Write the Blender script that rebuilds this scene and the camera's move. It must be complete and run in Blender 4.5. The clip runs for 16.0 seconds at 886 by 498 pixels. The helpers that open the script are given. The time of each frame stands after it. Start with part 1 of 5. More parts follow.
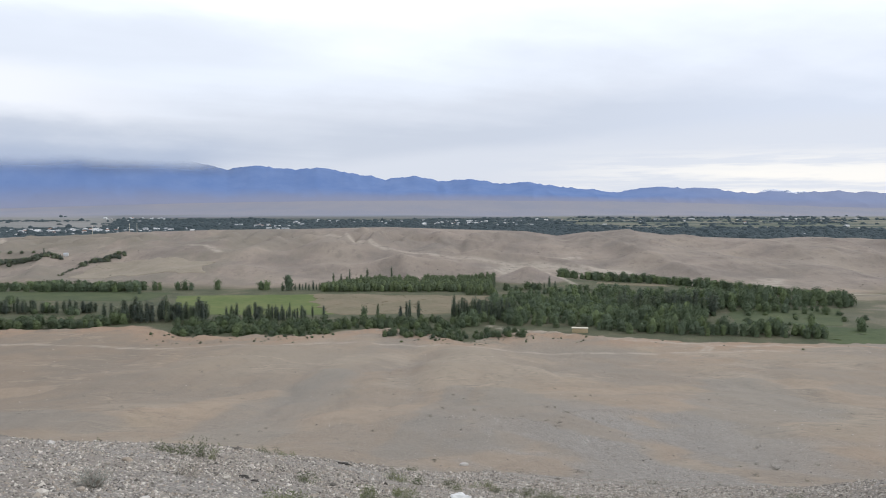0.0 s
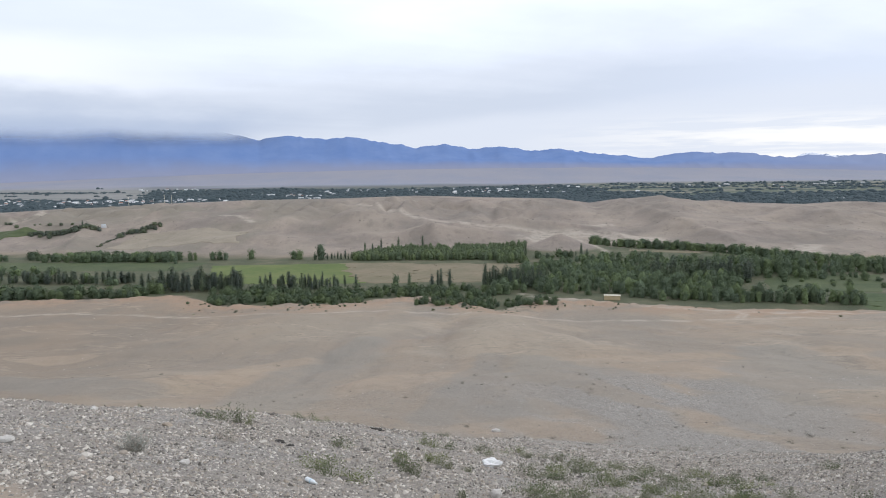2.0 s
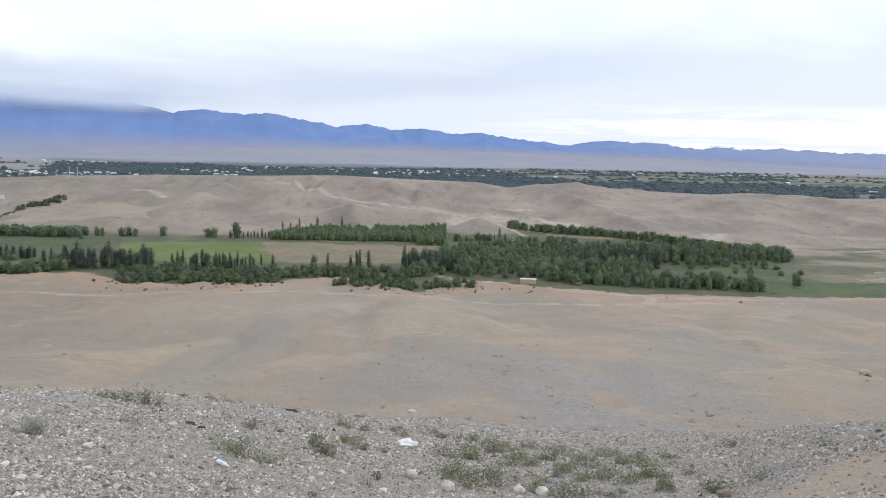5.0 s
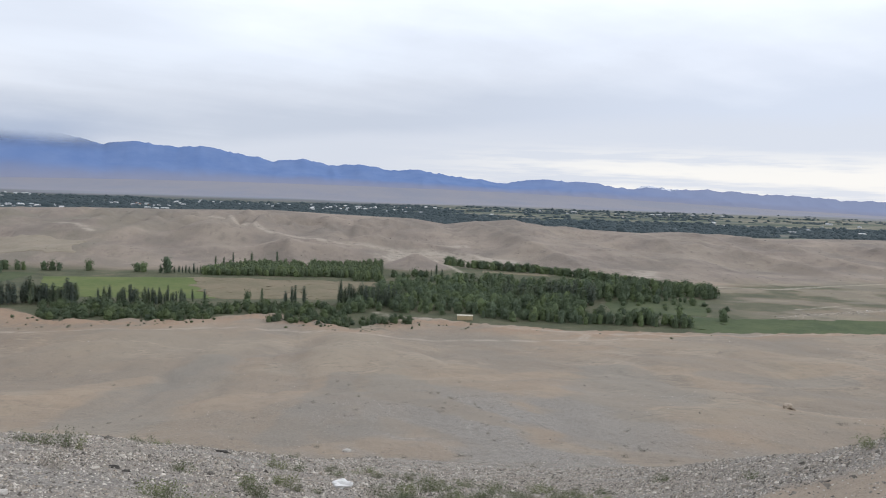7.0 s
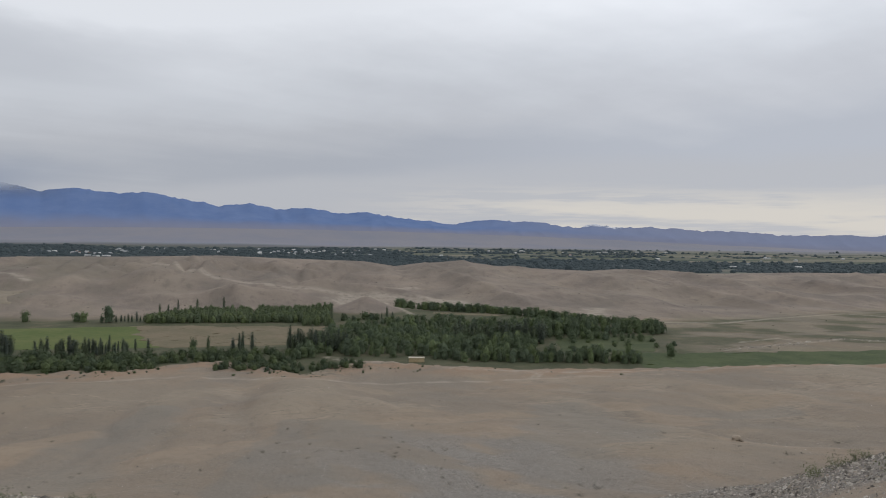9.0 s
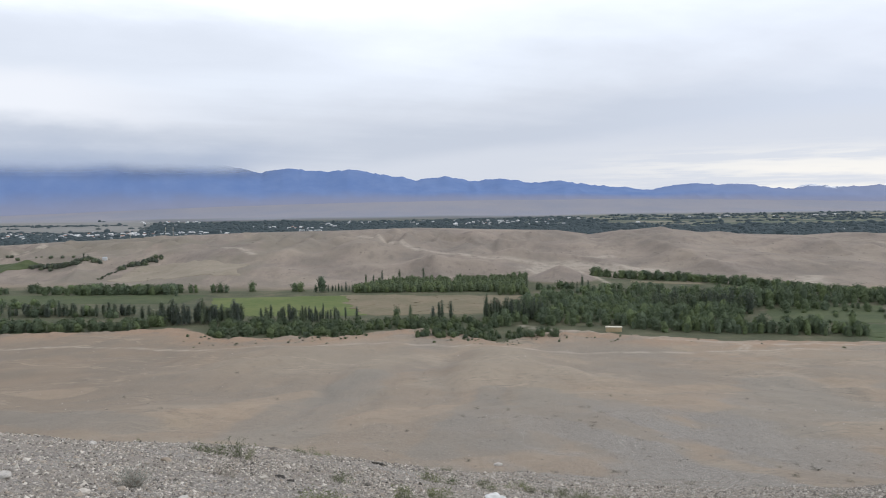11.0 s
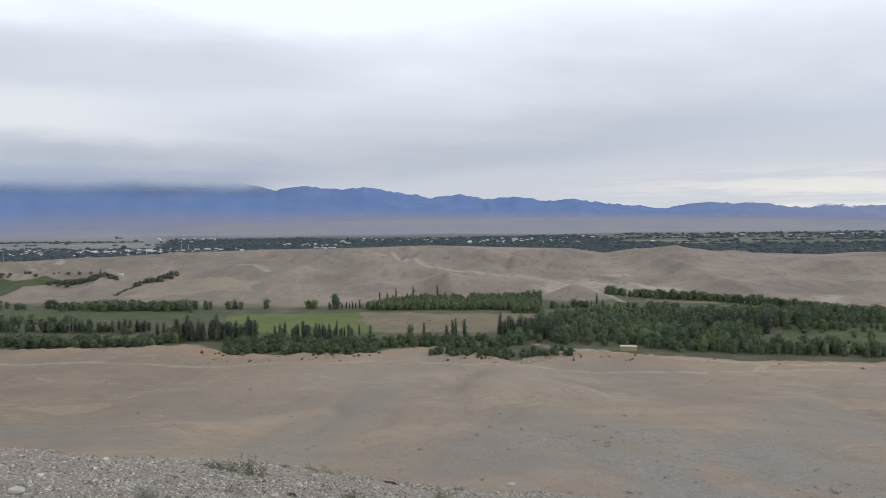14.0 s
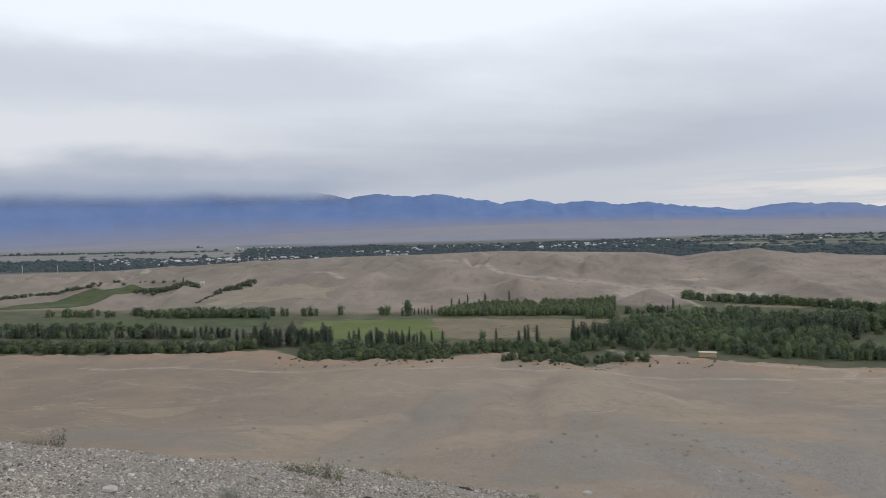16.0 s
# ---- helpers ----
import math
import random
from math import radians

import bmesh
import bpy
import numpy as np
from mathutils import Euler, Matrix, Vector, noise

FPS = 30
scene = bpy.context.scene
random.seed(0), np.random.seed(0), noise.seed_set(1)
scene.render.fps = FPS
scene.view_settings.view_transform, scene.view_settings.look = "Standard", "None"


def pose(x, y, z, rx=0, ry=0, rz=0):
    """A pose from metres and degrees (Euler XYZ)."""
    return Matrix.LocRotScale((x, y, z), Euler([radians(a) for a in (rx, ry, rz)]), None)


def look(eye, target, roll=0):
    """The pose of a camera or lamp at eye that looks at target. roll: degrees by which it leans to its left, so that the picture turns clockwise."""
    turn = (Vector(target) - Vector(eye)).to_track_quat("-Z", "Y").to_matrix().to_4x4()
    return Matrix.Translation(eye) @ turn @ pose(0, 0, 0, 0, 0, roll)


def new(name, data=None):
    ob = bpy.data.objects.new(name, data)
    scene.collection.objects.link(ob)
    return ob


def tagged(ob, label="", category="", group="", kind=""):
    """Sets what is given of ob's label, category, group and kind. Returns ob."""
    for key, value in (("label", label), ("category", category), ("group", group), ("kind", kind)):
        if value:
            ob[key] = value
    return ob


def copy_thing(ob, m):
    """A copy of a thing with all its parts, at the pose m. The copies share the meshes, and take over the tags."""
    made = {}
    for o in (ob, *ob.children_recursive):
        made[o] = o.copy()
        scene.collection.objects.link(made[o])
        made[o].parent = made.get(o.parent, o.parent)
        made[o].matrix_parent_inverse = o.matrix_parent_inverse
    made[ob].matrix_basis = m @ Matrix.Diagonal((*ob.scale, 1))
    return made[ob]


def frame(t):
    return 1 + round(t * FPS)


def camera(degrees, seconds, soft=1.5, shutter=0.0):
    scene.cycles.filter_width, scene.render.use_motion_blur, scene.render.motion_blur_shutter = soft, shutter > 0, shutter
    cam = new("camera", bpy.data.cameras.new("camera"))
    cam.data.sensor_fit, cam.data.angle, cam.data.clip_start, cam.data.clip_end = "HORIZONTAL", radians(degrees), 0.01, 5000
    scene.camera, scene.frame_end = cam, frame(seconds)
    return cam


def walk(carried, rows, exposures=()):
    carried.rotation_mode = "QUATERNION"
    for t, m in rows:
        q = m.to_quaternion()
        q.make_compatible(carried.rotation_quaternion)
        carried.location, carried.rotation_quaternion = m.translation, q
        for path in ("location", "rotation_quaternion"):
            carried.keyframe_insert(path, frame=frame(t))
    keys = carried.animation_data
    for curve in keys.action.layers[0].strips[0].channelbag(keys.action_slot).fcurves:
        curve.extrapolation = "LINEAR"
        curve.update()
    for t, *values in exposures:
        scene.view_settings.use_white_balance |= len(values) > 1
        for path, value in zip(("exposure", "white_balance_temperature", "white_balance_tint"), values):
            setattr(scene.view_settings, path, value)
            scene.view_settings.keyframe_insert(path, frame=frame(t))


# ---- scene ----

# ======== camera and its way: a person standing on a hillside, turning ========
cam = camera(61.1, 16.0, soft=1.0)
EYE = 50.0
TURNS = [  # seconds, sway of the eye in metres, yaw, pitch, roll in degrees
    (0.0, 0.002, -0.009, 0.004, 0.00, -3.10, 0.00),
    (0.5, 0.018, -0.031, 0.013, 0.08, -3.22, 0.31),
    (1.0, -0.024, 0.039, -0.022, -0.68, -2.54, -1.36),
    (1.5, -0.023, 0.002, -0.006, 1.40, -5.49, 0.28),
    (2.0, 0.025, -0.035, 0.002, 2.32, -5.50, 0.65),
    (2.5, 0.032, -0.040, 0.000, 1.68, -5.34, 0.78),
    (3.0, -0.012, -0.017, 0.002, 2.48, -5.43, 0.46),
    (3.5, 0.004, -0.028, 0.002, 3.24, -5.42, -0.10),
    (4.0, 0.010, -0.005, 0.004, 1.42, -5.82, -0.43),
    (4.5, -0.003, 0.011, -0.009, -1.11, -6.19, -0.69),
    (5.0, 0.015, 0.010, -0.010, -3.65, -6.86, -1.24),
    (5.2, 0.003, 0.024, -0.012, -4.55, -7.29, -1.12),
    (7.3, 0.000, 0.000, 0.000, -9.57, -3.28, -1.72),
    (7.5, 0.000, 0.000, 0.000, -11.14, -2.88, -1.33),
    (8.0, 0.000, 0.000, 0.000, -17.32, -1.50, -2.32),
    (8.5, 0.000, 0.000, 0.000, -17.20, -0.26, -2.26),
    (9.0, 0.000, 0.000, 0.000, -12.28, -0.70, -0.94),
    (9.5, 0.000, 0.000, 0.000, -5.71, -2.42, 0.60),
    (10.0, 0.000, 0.000, 0.000, -0.39, -3.38, 1.96),
    (10.2, 0.000, 0.000, 0.000, 1.12, -3.03, 2.15),
    (12.3, 0.000, 0.003, 0.005, 2.62, -3.16, 0.22),
    (12.5, 0.000, 0.007, 0.013, 2.57, -2.46, 0.48),
    (13.0, 0.001, -0.003, 0.010, 4.11, -1.10, 0.83),
    (13.5, 0.004, 0.009, -0.013, 3.74, -1.49, 0.84),
    (14.0, 0.014, 0.002, 0.005, 3.45, -1.70, 0.59),
    (14.5, 0.000, 0.009, -0.017, 2.99, -1.61, 0.35),
    (15.0, 0.001, 0.005, -0.014, 3.54, -1.53, 0.19),
    (15.5, -0.002, -0.021, 0.006, 6.02, -0.97, 0.50),
    (16.0, -0.002, -0.032, 0.005, 8.86, -1.16, 1.41),
]
EXPOSURE = [(t, stops - 0.15, kelvin, 11.5) for t, stops, kelvin in ((0.0, -0.09, 6200.0), (1.0, -0.1, 6250.0), (1.5, -0.12, 6200.0), (2.0, 0.0, 6080.0), (4.5, 0.08, 6020.0), (5.2, 0.14, 6050.0), (7.5, -0.2, 6180.0), (8.0, -0.26, 6150.0), (8.5, -0.63, 6250.0), (9.0, -0.74, 6450.0), (9.6, -0.47, 6650.0), (10.0, -0.28, 6450.0), (12.5, -0.14, 6150.0), (13.0, -0.3, 6250.0), (13.6, -0.37, 6250.0), (14.5, -0.37, 6250.0), (16.0, -0.46, 6300.0))]
walk(cam, [(t, pose(x, y, EYE + z, 90 + pit, rol, yaw)) for t, x, y, z, yaw, pit, rol in TURNS], EXPOSURE)

rng = np.random.default_rng(7)


# ======== node helpers ========
def mat(name, rough=0.9):
    m = bpy.data.materials.new(name)
    m.use_nodes = True
    nt = m.node_tree
    b = nt.nodes["Principled BSDF"]
    b.inputs["Roughness"].default_value = rough
    b.inputs["Specular IOR Level"].default_value = 0.25
    return m, nt, b


def node(nt, kind, **sets):
    n = nt.nodes.new(kind)
    for k, val in sets.items():
        if k in n.inputs:
            n.inputs[k].default_value = val
        else:
            setattr(n, k, val)
    return n


def noise_tex(nt, vec, scale, detail=5.0, rough=0.55, stretch=None):
    n = node(nt, "ShaderNodeTexNoise")
    n.inputs["Scale"].default_value = scale
    n.inputs["Detail"].default_value = detail
    n.inputs["Roughness"].default_value = rough
    if stretch:
        mp = node(nt, "ShaderNodeMapping")
        mp.inputs["Scale"].default_value = stretch
        nt.links.new(vec, mp.inputs["Vector"])
        vec = mp.outputs["Vector"]
    nt.links.new(vec, n.inputs["Vector"])
    return n.outputs["Fac"]


def ramp(nt, fac, *stops):
    n = node(nt, "ShaderNodeValToRGB")
    el = n.color_ramp.elements
    while len(el) < len(stops):
        el.new(0.5)
    for e, (p, c) in zip(el, stops):
        e.position = p
        e.color = (*c, 1) if len(c) == 3 else c
    nt.links.new(fac, n.inputs["Fac"])
    return n.outputs["Color"]


def mixc(nt, fac, a, b):
    n = node(nt, "ShaderNodeMix", data_type="RGBA")
    for sock, val in ((n.inputs[0], fac), (n.inputs[6], a), (n.inputs[7], b)):
        if isinstance(val, (tuple, float, int)):
            sock.default_value = (*val, 1) if isinstance(val, tuple) else val
        else:
            nt.links.new(val, sock)
    return n.outputs[2]


def math_n(nt, op, a, b=0.0, clamp=False):
    n = node(nt, "ShaderNodeMath", operation=op, use_clamp=clamp)
    for sock, val in ((n.inputs[0], a), (n.inputs[1], b)):
        if isinstance(val, (float, int)):
            sock.default_value = val
        else:
            nt.links.new(val, sock)
    return n.outputs[0]


def span(nt, val, lo, hi):
    n = node(nt, "ShaderNodeMapRange", interpolation_type="SMOOTHSTEP")
    n.inputs["From Min"].default_value = lo
    n.inputs["From Max"].default_value = hi
    nt.links.new(val, n.inputs["Value"])
    return n.outputs["Result"]


def bump(nt, b, height, strength, dist):
    n = node(nt, "ShaderNodeBump")
    n.inputs["Strength"].default_value = strength
    n.inputs["Distance"].default_value = dist
    nt.links.new(height, n.inputs["Height"])
    nt.links.new(n.outputs["Normal"], b.inputs["Normal"])


def position(nt):
    return node(nt, "ShaderNodeNewGeometry").outputs["Position"]


def attr(nt, name):
    return node(nt, "ShaderNodeAttribute", attribute_name=name).outputs["Fac"]


# ======== sky and sun: a layered grey overcast ========
SUN_EL, SUN_AZ = 36.0, 75.0
world = bpy.data.worlds.new("sky")
world.use_nodes = True
scene.world = world
wt = world.node_tree
bg = wt.nodes["Background"]
sky = node(wt, "ShaderNodeTexSky", sky_type="NISHITA", sun_disc=False)
sky.sun_elevation, sky.sun_rotation = radians(SUN_EL), radians(SUN_AZ)
ray = node(wt, "ShaderNodeTexCoord").outputs["Generated"]
xyz = node(wt, "ShaderNodeSeparateXYZ")
wt.links.new(ray, xyz.inputs[0])
zc = math_n(wt, "MAXIMUM", xyz.outputs["Z"], 0.0)
deck = math_n(wt, "ADD", zc, 0.09)
flat = node(wt, "ShaderNodeCombineXYZ")
wt.links.new(math_n(wt, "DIVIDE", xyz.outputs["X"], deck), flat.inputs["X"])
wt.links.new(math_n(wt, "DIVIDE", xyz.outputs["Y"], deck), flat.inputs["Y"])
turned = node(wt, "ShaderNodeMapping")
turned.inputs["Rotation"].default_value = (0, 0, radians(-24))
wt.links.new(flat.outputs[0], turned.inputs["Vector"])
c1 = noise_tex(wt, turned.outputs[0], 0.40, 4.0, 0.5, (0.40, 1.0, 1.0))
c2 = noise_tex(wt, turned.outputs[0], 1.3, 6.0, 0.55, (0.30, 1.0, 1.0))
c3 = noise_tex(wt, ray, 4.2, 6.0, 0.55, (1.0, 1.0, 3.4))
lift = math_n(wt, "ADD", math_n(wt, "MULTIPLY", math_n(wt, "SUBTRACT", c1, 0.5), 0.16), math_n(wt, "MULTIPLY", math_n(wt, "SUBTRACT", c2, 0.5), 0.07))
lift = math_n(wt, "ADD", lift, math_n(wt, "MULTIPLY", math_n(wt, "SUBTRACT", c3, 0.5), 0.10))
rise = math_n(wt, "MULTIPLY", span(wt, xyz.outputs["X"], -0.28, 0.45), 0.068)
tall = math_n(wt, "SUBTRACT", math_n(wt, "ADD", zc, lift), rise)
cloud = ramp(wt, tall, (0.02, (0.77, 0.82, 0.91)), (0.068, (0.775, 0.825, 0.91)), (0.115, (0.91, 0.95, 1.015)), (0.17, (1.10, 1.155, 1.225)), (0.25, (1.45, 1.51, 1.58)), (0.34, (1.46, 1.51, 1.56)), (0.5, (1.22, 1.23, 1.25)), (0.8, (1.10, 1.11, 1.13)))
# the deck thins towards the east
thin = node(wt, "ShaderNodeVectorMath", operation="SCALE")
wt.links.new(cloud, thin.inputs[0])
wt.links.new(math_n(wt, "ADD", math_n(wt, "MULTIPLY", span(wt, xyz.outputs["X"], 0.0, 0.6), 0.17), 0.98), thin.inputs["Scale"])
cloud = thin.outputs[0]
# a thin, bright part of the deck over the western mountains
wisp = math_n(wt, "ADD", zc, math_n(wt, "MULTIPLY", math_n(wt, "SUBTRACT", c3, 0.5), 0.06))
west = math_n(wt, "MULTIPLY", math_n(wt, "MULTIPLY", span(wt, wisp, 0.085, 0.115), span(wt, wisp, 0.185, 0.14)), span(wt, xyz.outputs["X"], -0.30, -0.50))
cloud = mixc(wt, math_n(wt, "MULTIPLY", west, 0.95), cloud, (1.16, 1.175, 1.2))
over = math_n(wt, "MULTIPLY", math_n(wt, "MULTIPLY", span(wt, wisp, 0.15, 0.185), span(wt, wisp, 0.26, 0.21)), span(wt, xyz.outputs["X"], 0.0, -0.30))
cloud = mixc(wt, math_n(wt, "MULTIPLY", over, 0.6), cloud, (0.86, 0.91, 0.985))
# darker bank of cloud that the western heights reach into
bank = math_n(wt, "MULTIPLY", span(wt, wisp, 0.095, 0.055), span(wt, xyz.outputs["X"], -0.16, -0.36))
cloud = mixc(wt, math_n(wt, "MULTIPLY", bank, 0.9), cloud, (0.53, 0.61, 0.765))
# bright mist that hangs about the crests
under = math_n(wt, "SUBTRACT", math_n(wt, "ADD", zc, math_n(wt, "MULTIPLY", math_n(wt, "SUBTRACT", c3, 0.5), 0.045)), math_n(wt, "MULTIPLY", rise, 0.7))
mist = math_n(wt, "MULTIPLY", span(wt, under, 0.072, 0.044), span(wt, xyz.outputs["X"], -0.33, -0.25))
cloud = mixc(wt, math_n(wt, "MULTIPLY", mist, 0.8), cloud, (0.90, 0.93, 0.985))
# brighter breaks low over the eastern plain, in streaks
c4 = noise_tex(wt, ray, 3.2, 6.0, 0.6, (1.0, 1.0, 14.0))
low = math_n(wt, "MULTIPLY", span(wt, math_n(wt, "ADD", zc, math_n(wt, "MULTIPLY", math_n(wt, "SUBTRACT", c4, 0.5), 0.07)), 0.085, 0.045), span(wt, xyz.outputs["X"], 0.02, 0.40))
cloud = mixc(wt, math_n(wt, "MULTIPLY", low, math_n(wt, "ADD", math_n(wt, "MULTIPLY", span(wt, c4, 0.42, 0.55), 0.85), 0.10)), cloud, (1.24, 1.19, 1.09))
scaled = node(wt, "ShaderNodeVectorMath", operation="SCALE")
wt.links.new(sky.outputs[0], scaled.inputs[0])
scaled.inputs["Scale"].default_value = 0.10
wt.links.new(mixc(wt, 0.94, scaled.outputs[0], cloud), bg.inputs["Color"])
bg.inputs["Strength"].default_value = 1.01

sun_data = bpy.data.lights.new("sun", "SUN")
sun_data.energy, sun_data.angle, sun_data.color = 1.1, radians(15), (1.0, 0.97, 0.92)
sun = new("sun", sun_data)
a, e = radians(SUN_AZ), radians(SUN_EL)
sun.matrix_world = look((0, 0, 400), (-math.sin(a) * math.cos(e), -math.cos(a) * math.cos(e), 400 - math.sin(e)))


# ======== lie of the land ========
_perm = np.random.default_rng(3).random((256, 256))


def vnoise(x, y):
    xi, yi = np.floor(x).astype(int), np.floor(y).astype(int)
    fx, fy = x - xi, y - yi
    fx, fy = fx * fx * fx * (fx * (fx * 6 - 15) + 10), fy * fy * fy * (fy * (fy * 6 - 15) + 10)
    x0, x1, y0, y1 = xi & 255, (xi + 1) & 255, yi & 255, (yi + 1) & 255
    top = _perm[x0, y0] * (1 - fx) + _perm[x1, y0] * fx
    low = _perm[x0, y1] * (1 - fx) + _perm[x1, y1] * fx
    return top * (1 - fy) + low * fy


def fbm(x, y, octaves=4, gain=0.5):
    total, amp, norm = 0.0, 1.0, 0.0
    for o in range(octaves):
        total = total + amp * (vnoise(x + 17.3 * o, y - 9.1 * o) - 0.5)
        norm += amp
        amp *= gain
        x, y = x * 2.03, y * 2.03
    return total / norm


def smooth(lo, hi, val):
    u = np.clip((val - lo) / (hi - lo), 0, 1)
    return u * u * (3 - 2 * u)


# hillside on which the camera stands, by direction (degrees to the right of ahead): fall and place of its brow
NOSE_AZ = (-70, -40, -29, -17, -7, 1, 8, 17, 26, 31, 36, 40, 48, 75)
NOSE_FALL = (0.14, 0.192, 0.217, 0.247, 0.278, 0.308, 0.336, 0.348, 0.336, 0.292, 0.251, 0.205, 0.14, 0.09)
NOSE_BROW = (15, 16, 17.5, 20.8, 24, 30, 55, 60, 31, 20, 15, 12, 10, 9)
EDGE_X = (-420, -200, -140, -126, -102, -56, -40, -22, 9, 33, 54, 91, 128, 187, 250, 420)
EDGE_Y = (300, 301, 313, 317, 292, 289, 305, 311, 275, 304, 293, 277, 272, 268, 268, 230)
CREST_X = (-900, -518, -455, -393, -332, -240, -150, -61, 10, 85, 120, 143, 189, 223, 257, 342, 381, 463, 540, 621, 707, 800, 900, 1300)
CREST_Z = (12, 16, 19.5, 21.5, 24.5, 27.5, 28.5, 30.5, 28, 26.5, 21.5, 25, 28, 23, 21, 18, 20.5, 15, 15.5, 17.5, 17, 10, 8, 6)
FOOT_X = (-700, -337, -200, -126, -60, 40, 90, 150, 215, 310, 430, 600, 900)
FOOT_Y = (560, 515, 480, 478, 500, 520, 535, 505, 450, 465, 500, 560, 620)


def edge_line(x):
    return 0.985 * np.interp(x, EDGE_X, EDGE_Y) + (7 - 4 * smooth(40, 90, x)) * fbm(x / 12, x * 0 + 3.3, 4)


def spurs(x, y):
    """Rounded spurs and hollows that run down the bare slope, 0 in the hollows to 1 on the spurs."""
    mx = x + 22 * fbm(x / 45, y / 60, 3)
    big = np.sqrt((2 * vnoise(mx / 36 + 0.004 * y, y / 110 + 2) - 1) ** 2 + 0.04)
    small = np.sqrt((2 * vnoise(mx / 13 - 0.006 * y, y / 45 + 6) - 1) ** 2 + 0.03)
    return 0.74 * big + 0.26 * small


def height(x, y):
    x, y = np.asarray(x, float), np.asarray(y, float)
    r = np.hypot(x, y) + 1e-6
    az = np.degrees(np.arctan2(x, y))
    yf = np.maximum(y, 0.0)
    # the hillside nose, its brow, and the slope below
    fall = 0.24 + (np.interp(az, NOSE_AZ, NOSE_FALL) - 0.24) * smooth(0, 4, r)
    brow = np.interp(az, NOSE_AZ, NOSE_BROW)
    near = 1.65 + fall * yf + 0.62 * np.maximum(yf - brow, 0) ** 2 / (np.maximum(yf - brow, 0) + 3)
    near = near + 0.35 * fbm(x / 3.5, y / 3.5, 4) * smooth(2, 7, r)
    mid = np.interp(y, (-40, 0, 20, 40, 60, 100, 150, 215, 265, 300, 340), (0.6, 4, 9.4, 15.8, 22.2, 30.2, 37.4, 44.2, 48.2, 49.1, 49.3))
    spur = spurs(x, y)
    swell = 4.0 * fbm(x / 48 + 5, y / 60, 4) + 1.4 * fbm(x / 13, y / 22 + 8, 3) + 3.9 * (0.5 - spur)
    mid = mid + swell * smooth(35, 80, y) * (1 - smooth(230, 300, y))
    k = 0.8
    drop = -k * np.logaddexp(-near / k, -mid / k) + k * 0.0
    z = EYE - drop
    z = np.where(y < 0, 48.391 - 0.02 * y - 0.35 * fbm(x / 3.5, y / 3.5, 4) * smooth(2, 7, r), z)
    # bluff at the edge of the fields, then the flat valley floor
    edge = edge_line(x)
    z = z + ((1.9 - 0.9 * smooth(40, 90, x)) * fbm(x / 3.2, y / 3.2, 3) + 1.6 * fbm(x / 9, y / 6, 3) * (1 - smooth(40, 90, x))) * smooth(edge - 18, edge - 6, y) * (y < edge + 8)
    lip = smooth(edge - 1, edge + 5, y)
    z = z * (1 - lip) + lip * (0.25 * fbm(x / 40, y / 40, 3))
    # bare hills
    foot = np.interp(x, FOOT_X, FOOT_Y) + 14 * fbm(x / 35, y / 300, 3)
    crest = np.interp(x, CREST_X, CREST_Z)
    cy = 790 + 60 * fbm(x / 180, x * 0 + 1.7, 2)
    u = np.clip((y - foot) / (cy - foot), 0, 1)
    flat_top = 1 - smooth(10, 130, x)
    u = np.minimum(u * (1 + 0.2 * flat_top), 1)
    shape = 0.35 * u + 0.65 * smooth(0, 1, u)
    wx = x + 42 * fbm(x / 110, y / 110, 3)
    wy = y + 42 * fbm(x / 110 + 31, y / 110 + 7, 3)
    ridge = 1 - np.abs(2 * vnoise(wx / 66 + 0.0035 * wy, wy / 170 + 4) - 1)
    rill = 1 - np.abs(2 * vnoise(wx / 24 - 0.006 * wy, wy / 70 + 9) - 1)
    body = np.sin(np.pi * np.clip(u, 0, 1)) ** 0.6
    rough = (14 * (1 - (0.35 + 0.2 * flat_top) * smooth(0.5, 0.85, u)) * (ridge - 0.55) + (4.2 + 3.8 * flat_top) * (rill - 0.5) * smooth(0.1, 0.7, u) * (1 - 0.4 * flat_top * smooth(0.6, 0.9, u)) + 4.5 * fbm(x / 26, y / 26, 4) + (2.2 + 5.8 * flat_top) * (np.abs(2 * vnoise(wx / 12, wy / 42 + 3) - 1) - 0.5) * smooth(0.4, 0.85, u)) * body
    hills = np.maximum(crest * shape + rough, 0.0)
    knoll = 11.0 * np.exp(-1.1 * (((x - 58) / 19) ** 2 + ((y - 508) / 26) ** 2) ** 0.72)
    mound = 7.0 * np.exp(-((x + 148) / 30) ** 2 - ((y - 532) / 20) ** 2) + 7.5 * np.exp(-((x + 22 - 0.2 * (y - 556)) / 52) ** 2 - ((y - 556) / 17) ** 2)
    hills = hills + knoll + mound * (1 + 0.6 * fbm(x / 14, y / 14, 3))
    back = smooth(cy - 5, cy + 190, y)
    plain = np.interp(y, (0, 1000, 1500, 2600, 3200, 3600, 4200, 4900), (3, 4, 8, 19, 29, 49, 96, 140)) + 3 * fbm(x / 160, y / 160, 3) * smooth(900, 1100, y)
    far = hills * (1 - back) + plain * back
    z = z + knoll * (y < foot)
    return np.where(y > foot - 12, z * (1 - smooth(foot - 12, foot + 8, y)) + (far + 0.25 * fbm(x / 40, y / 40, 3)) * smooth(foot - 12, foot + 8, y), z)


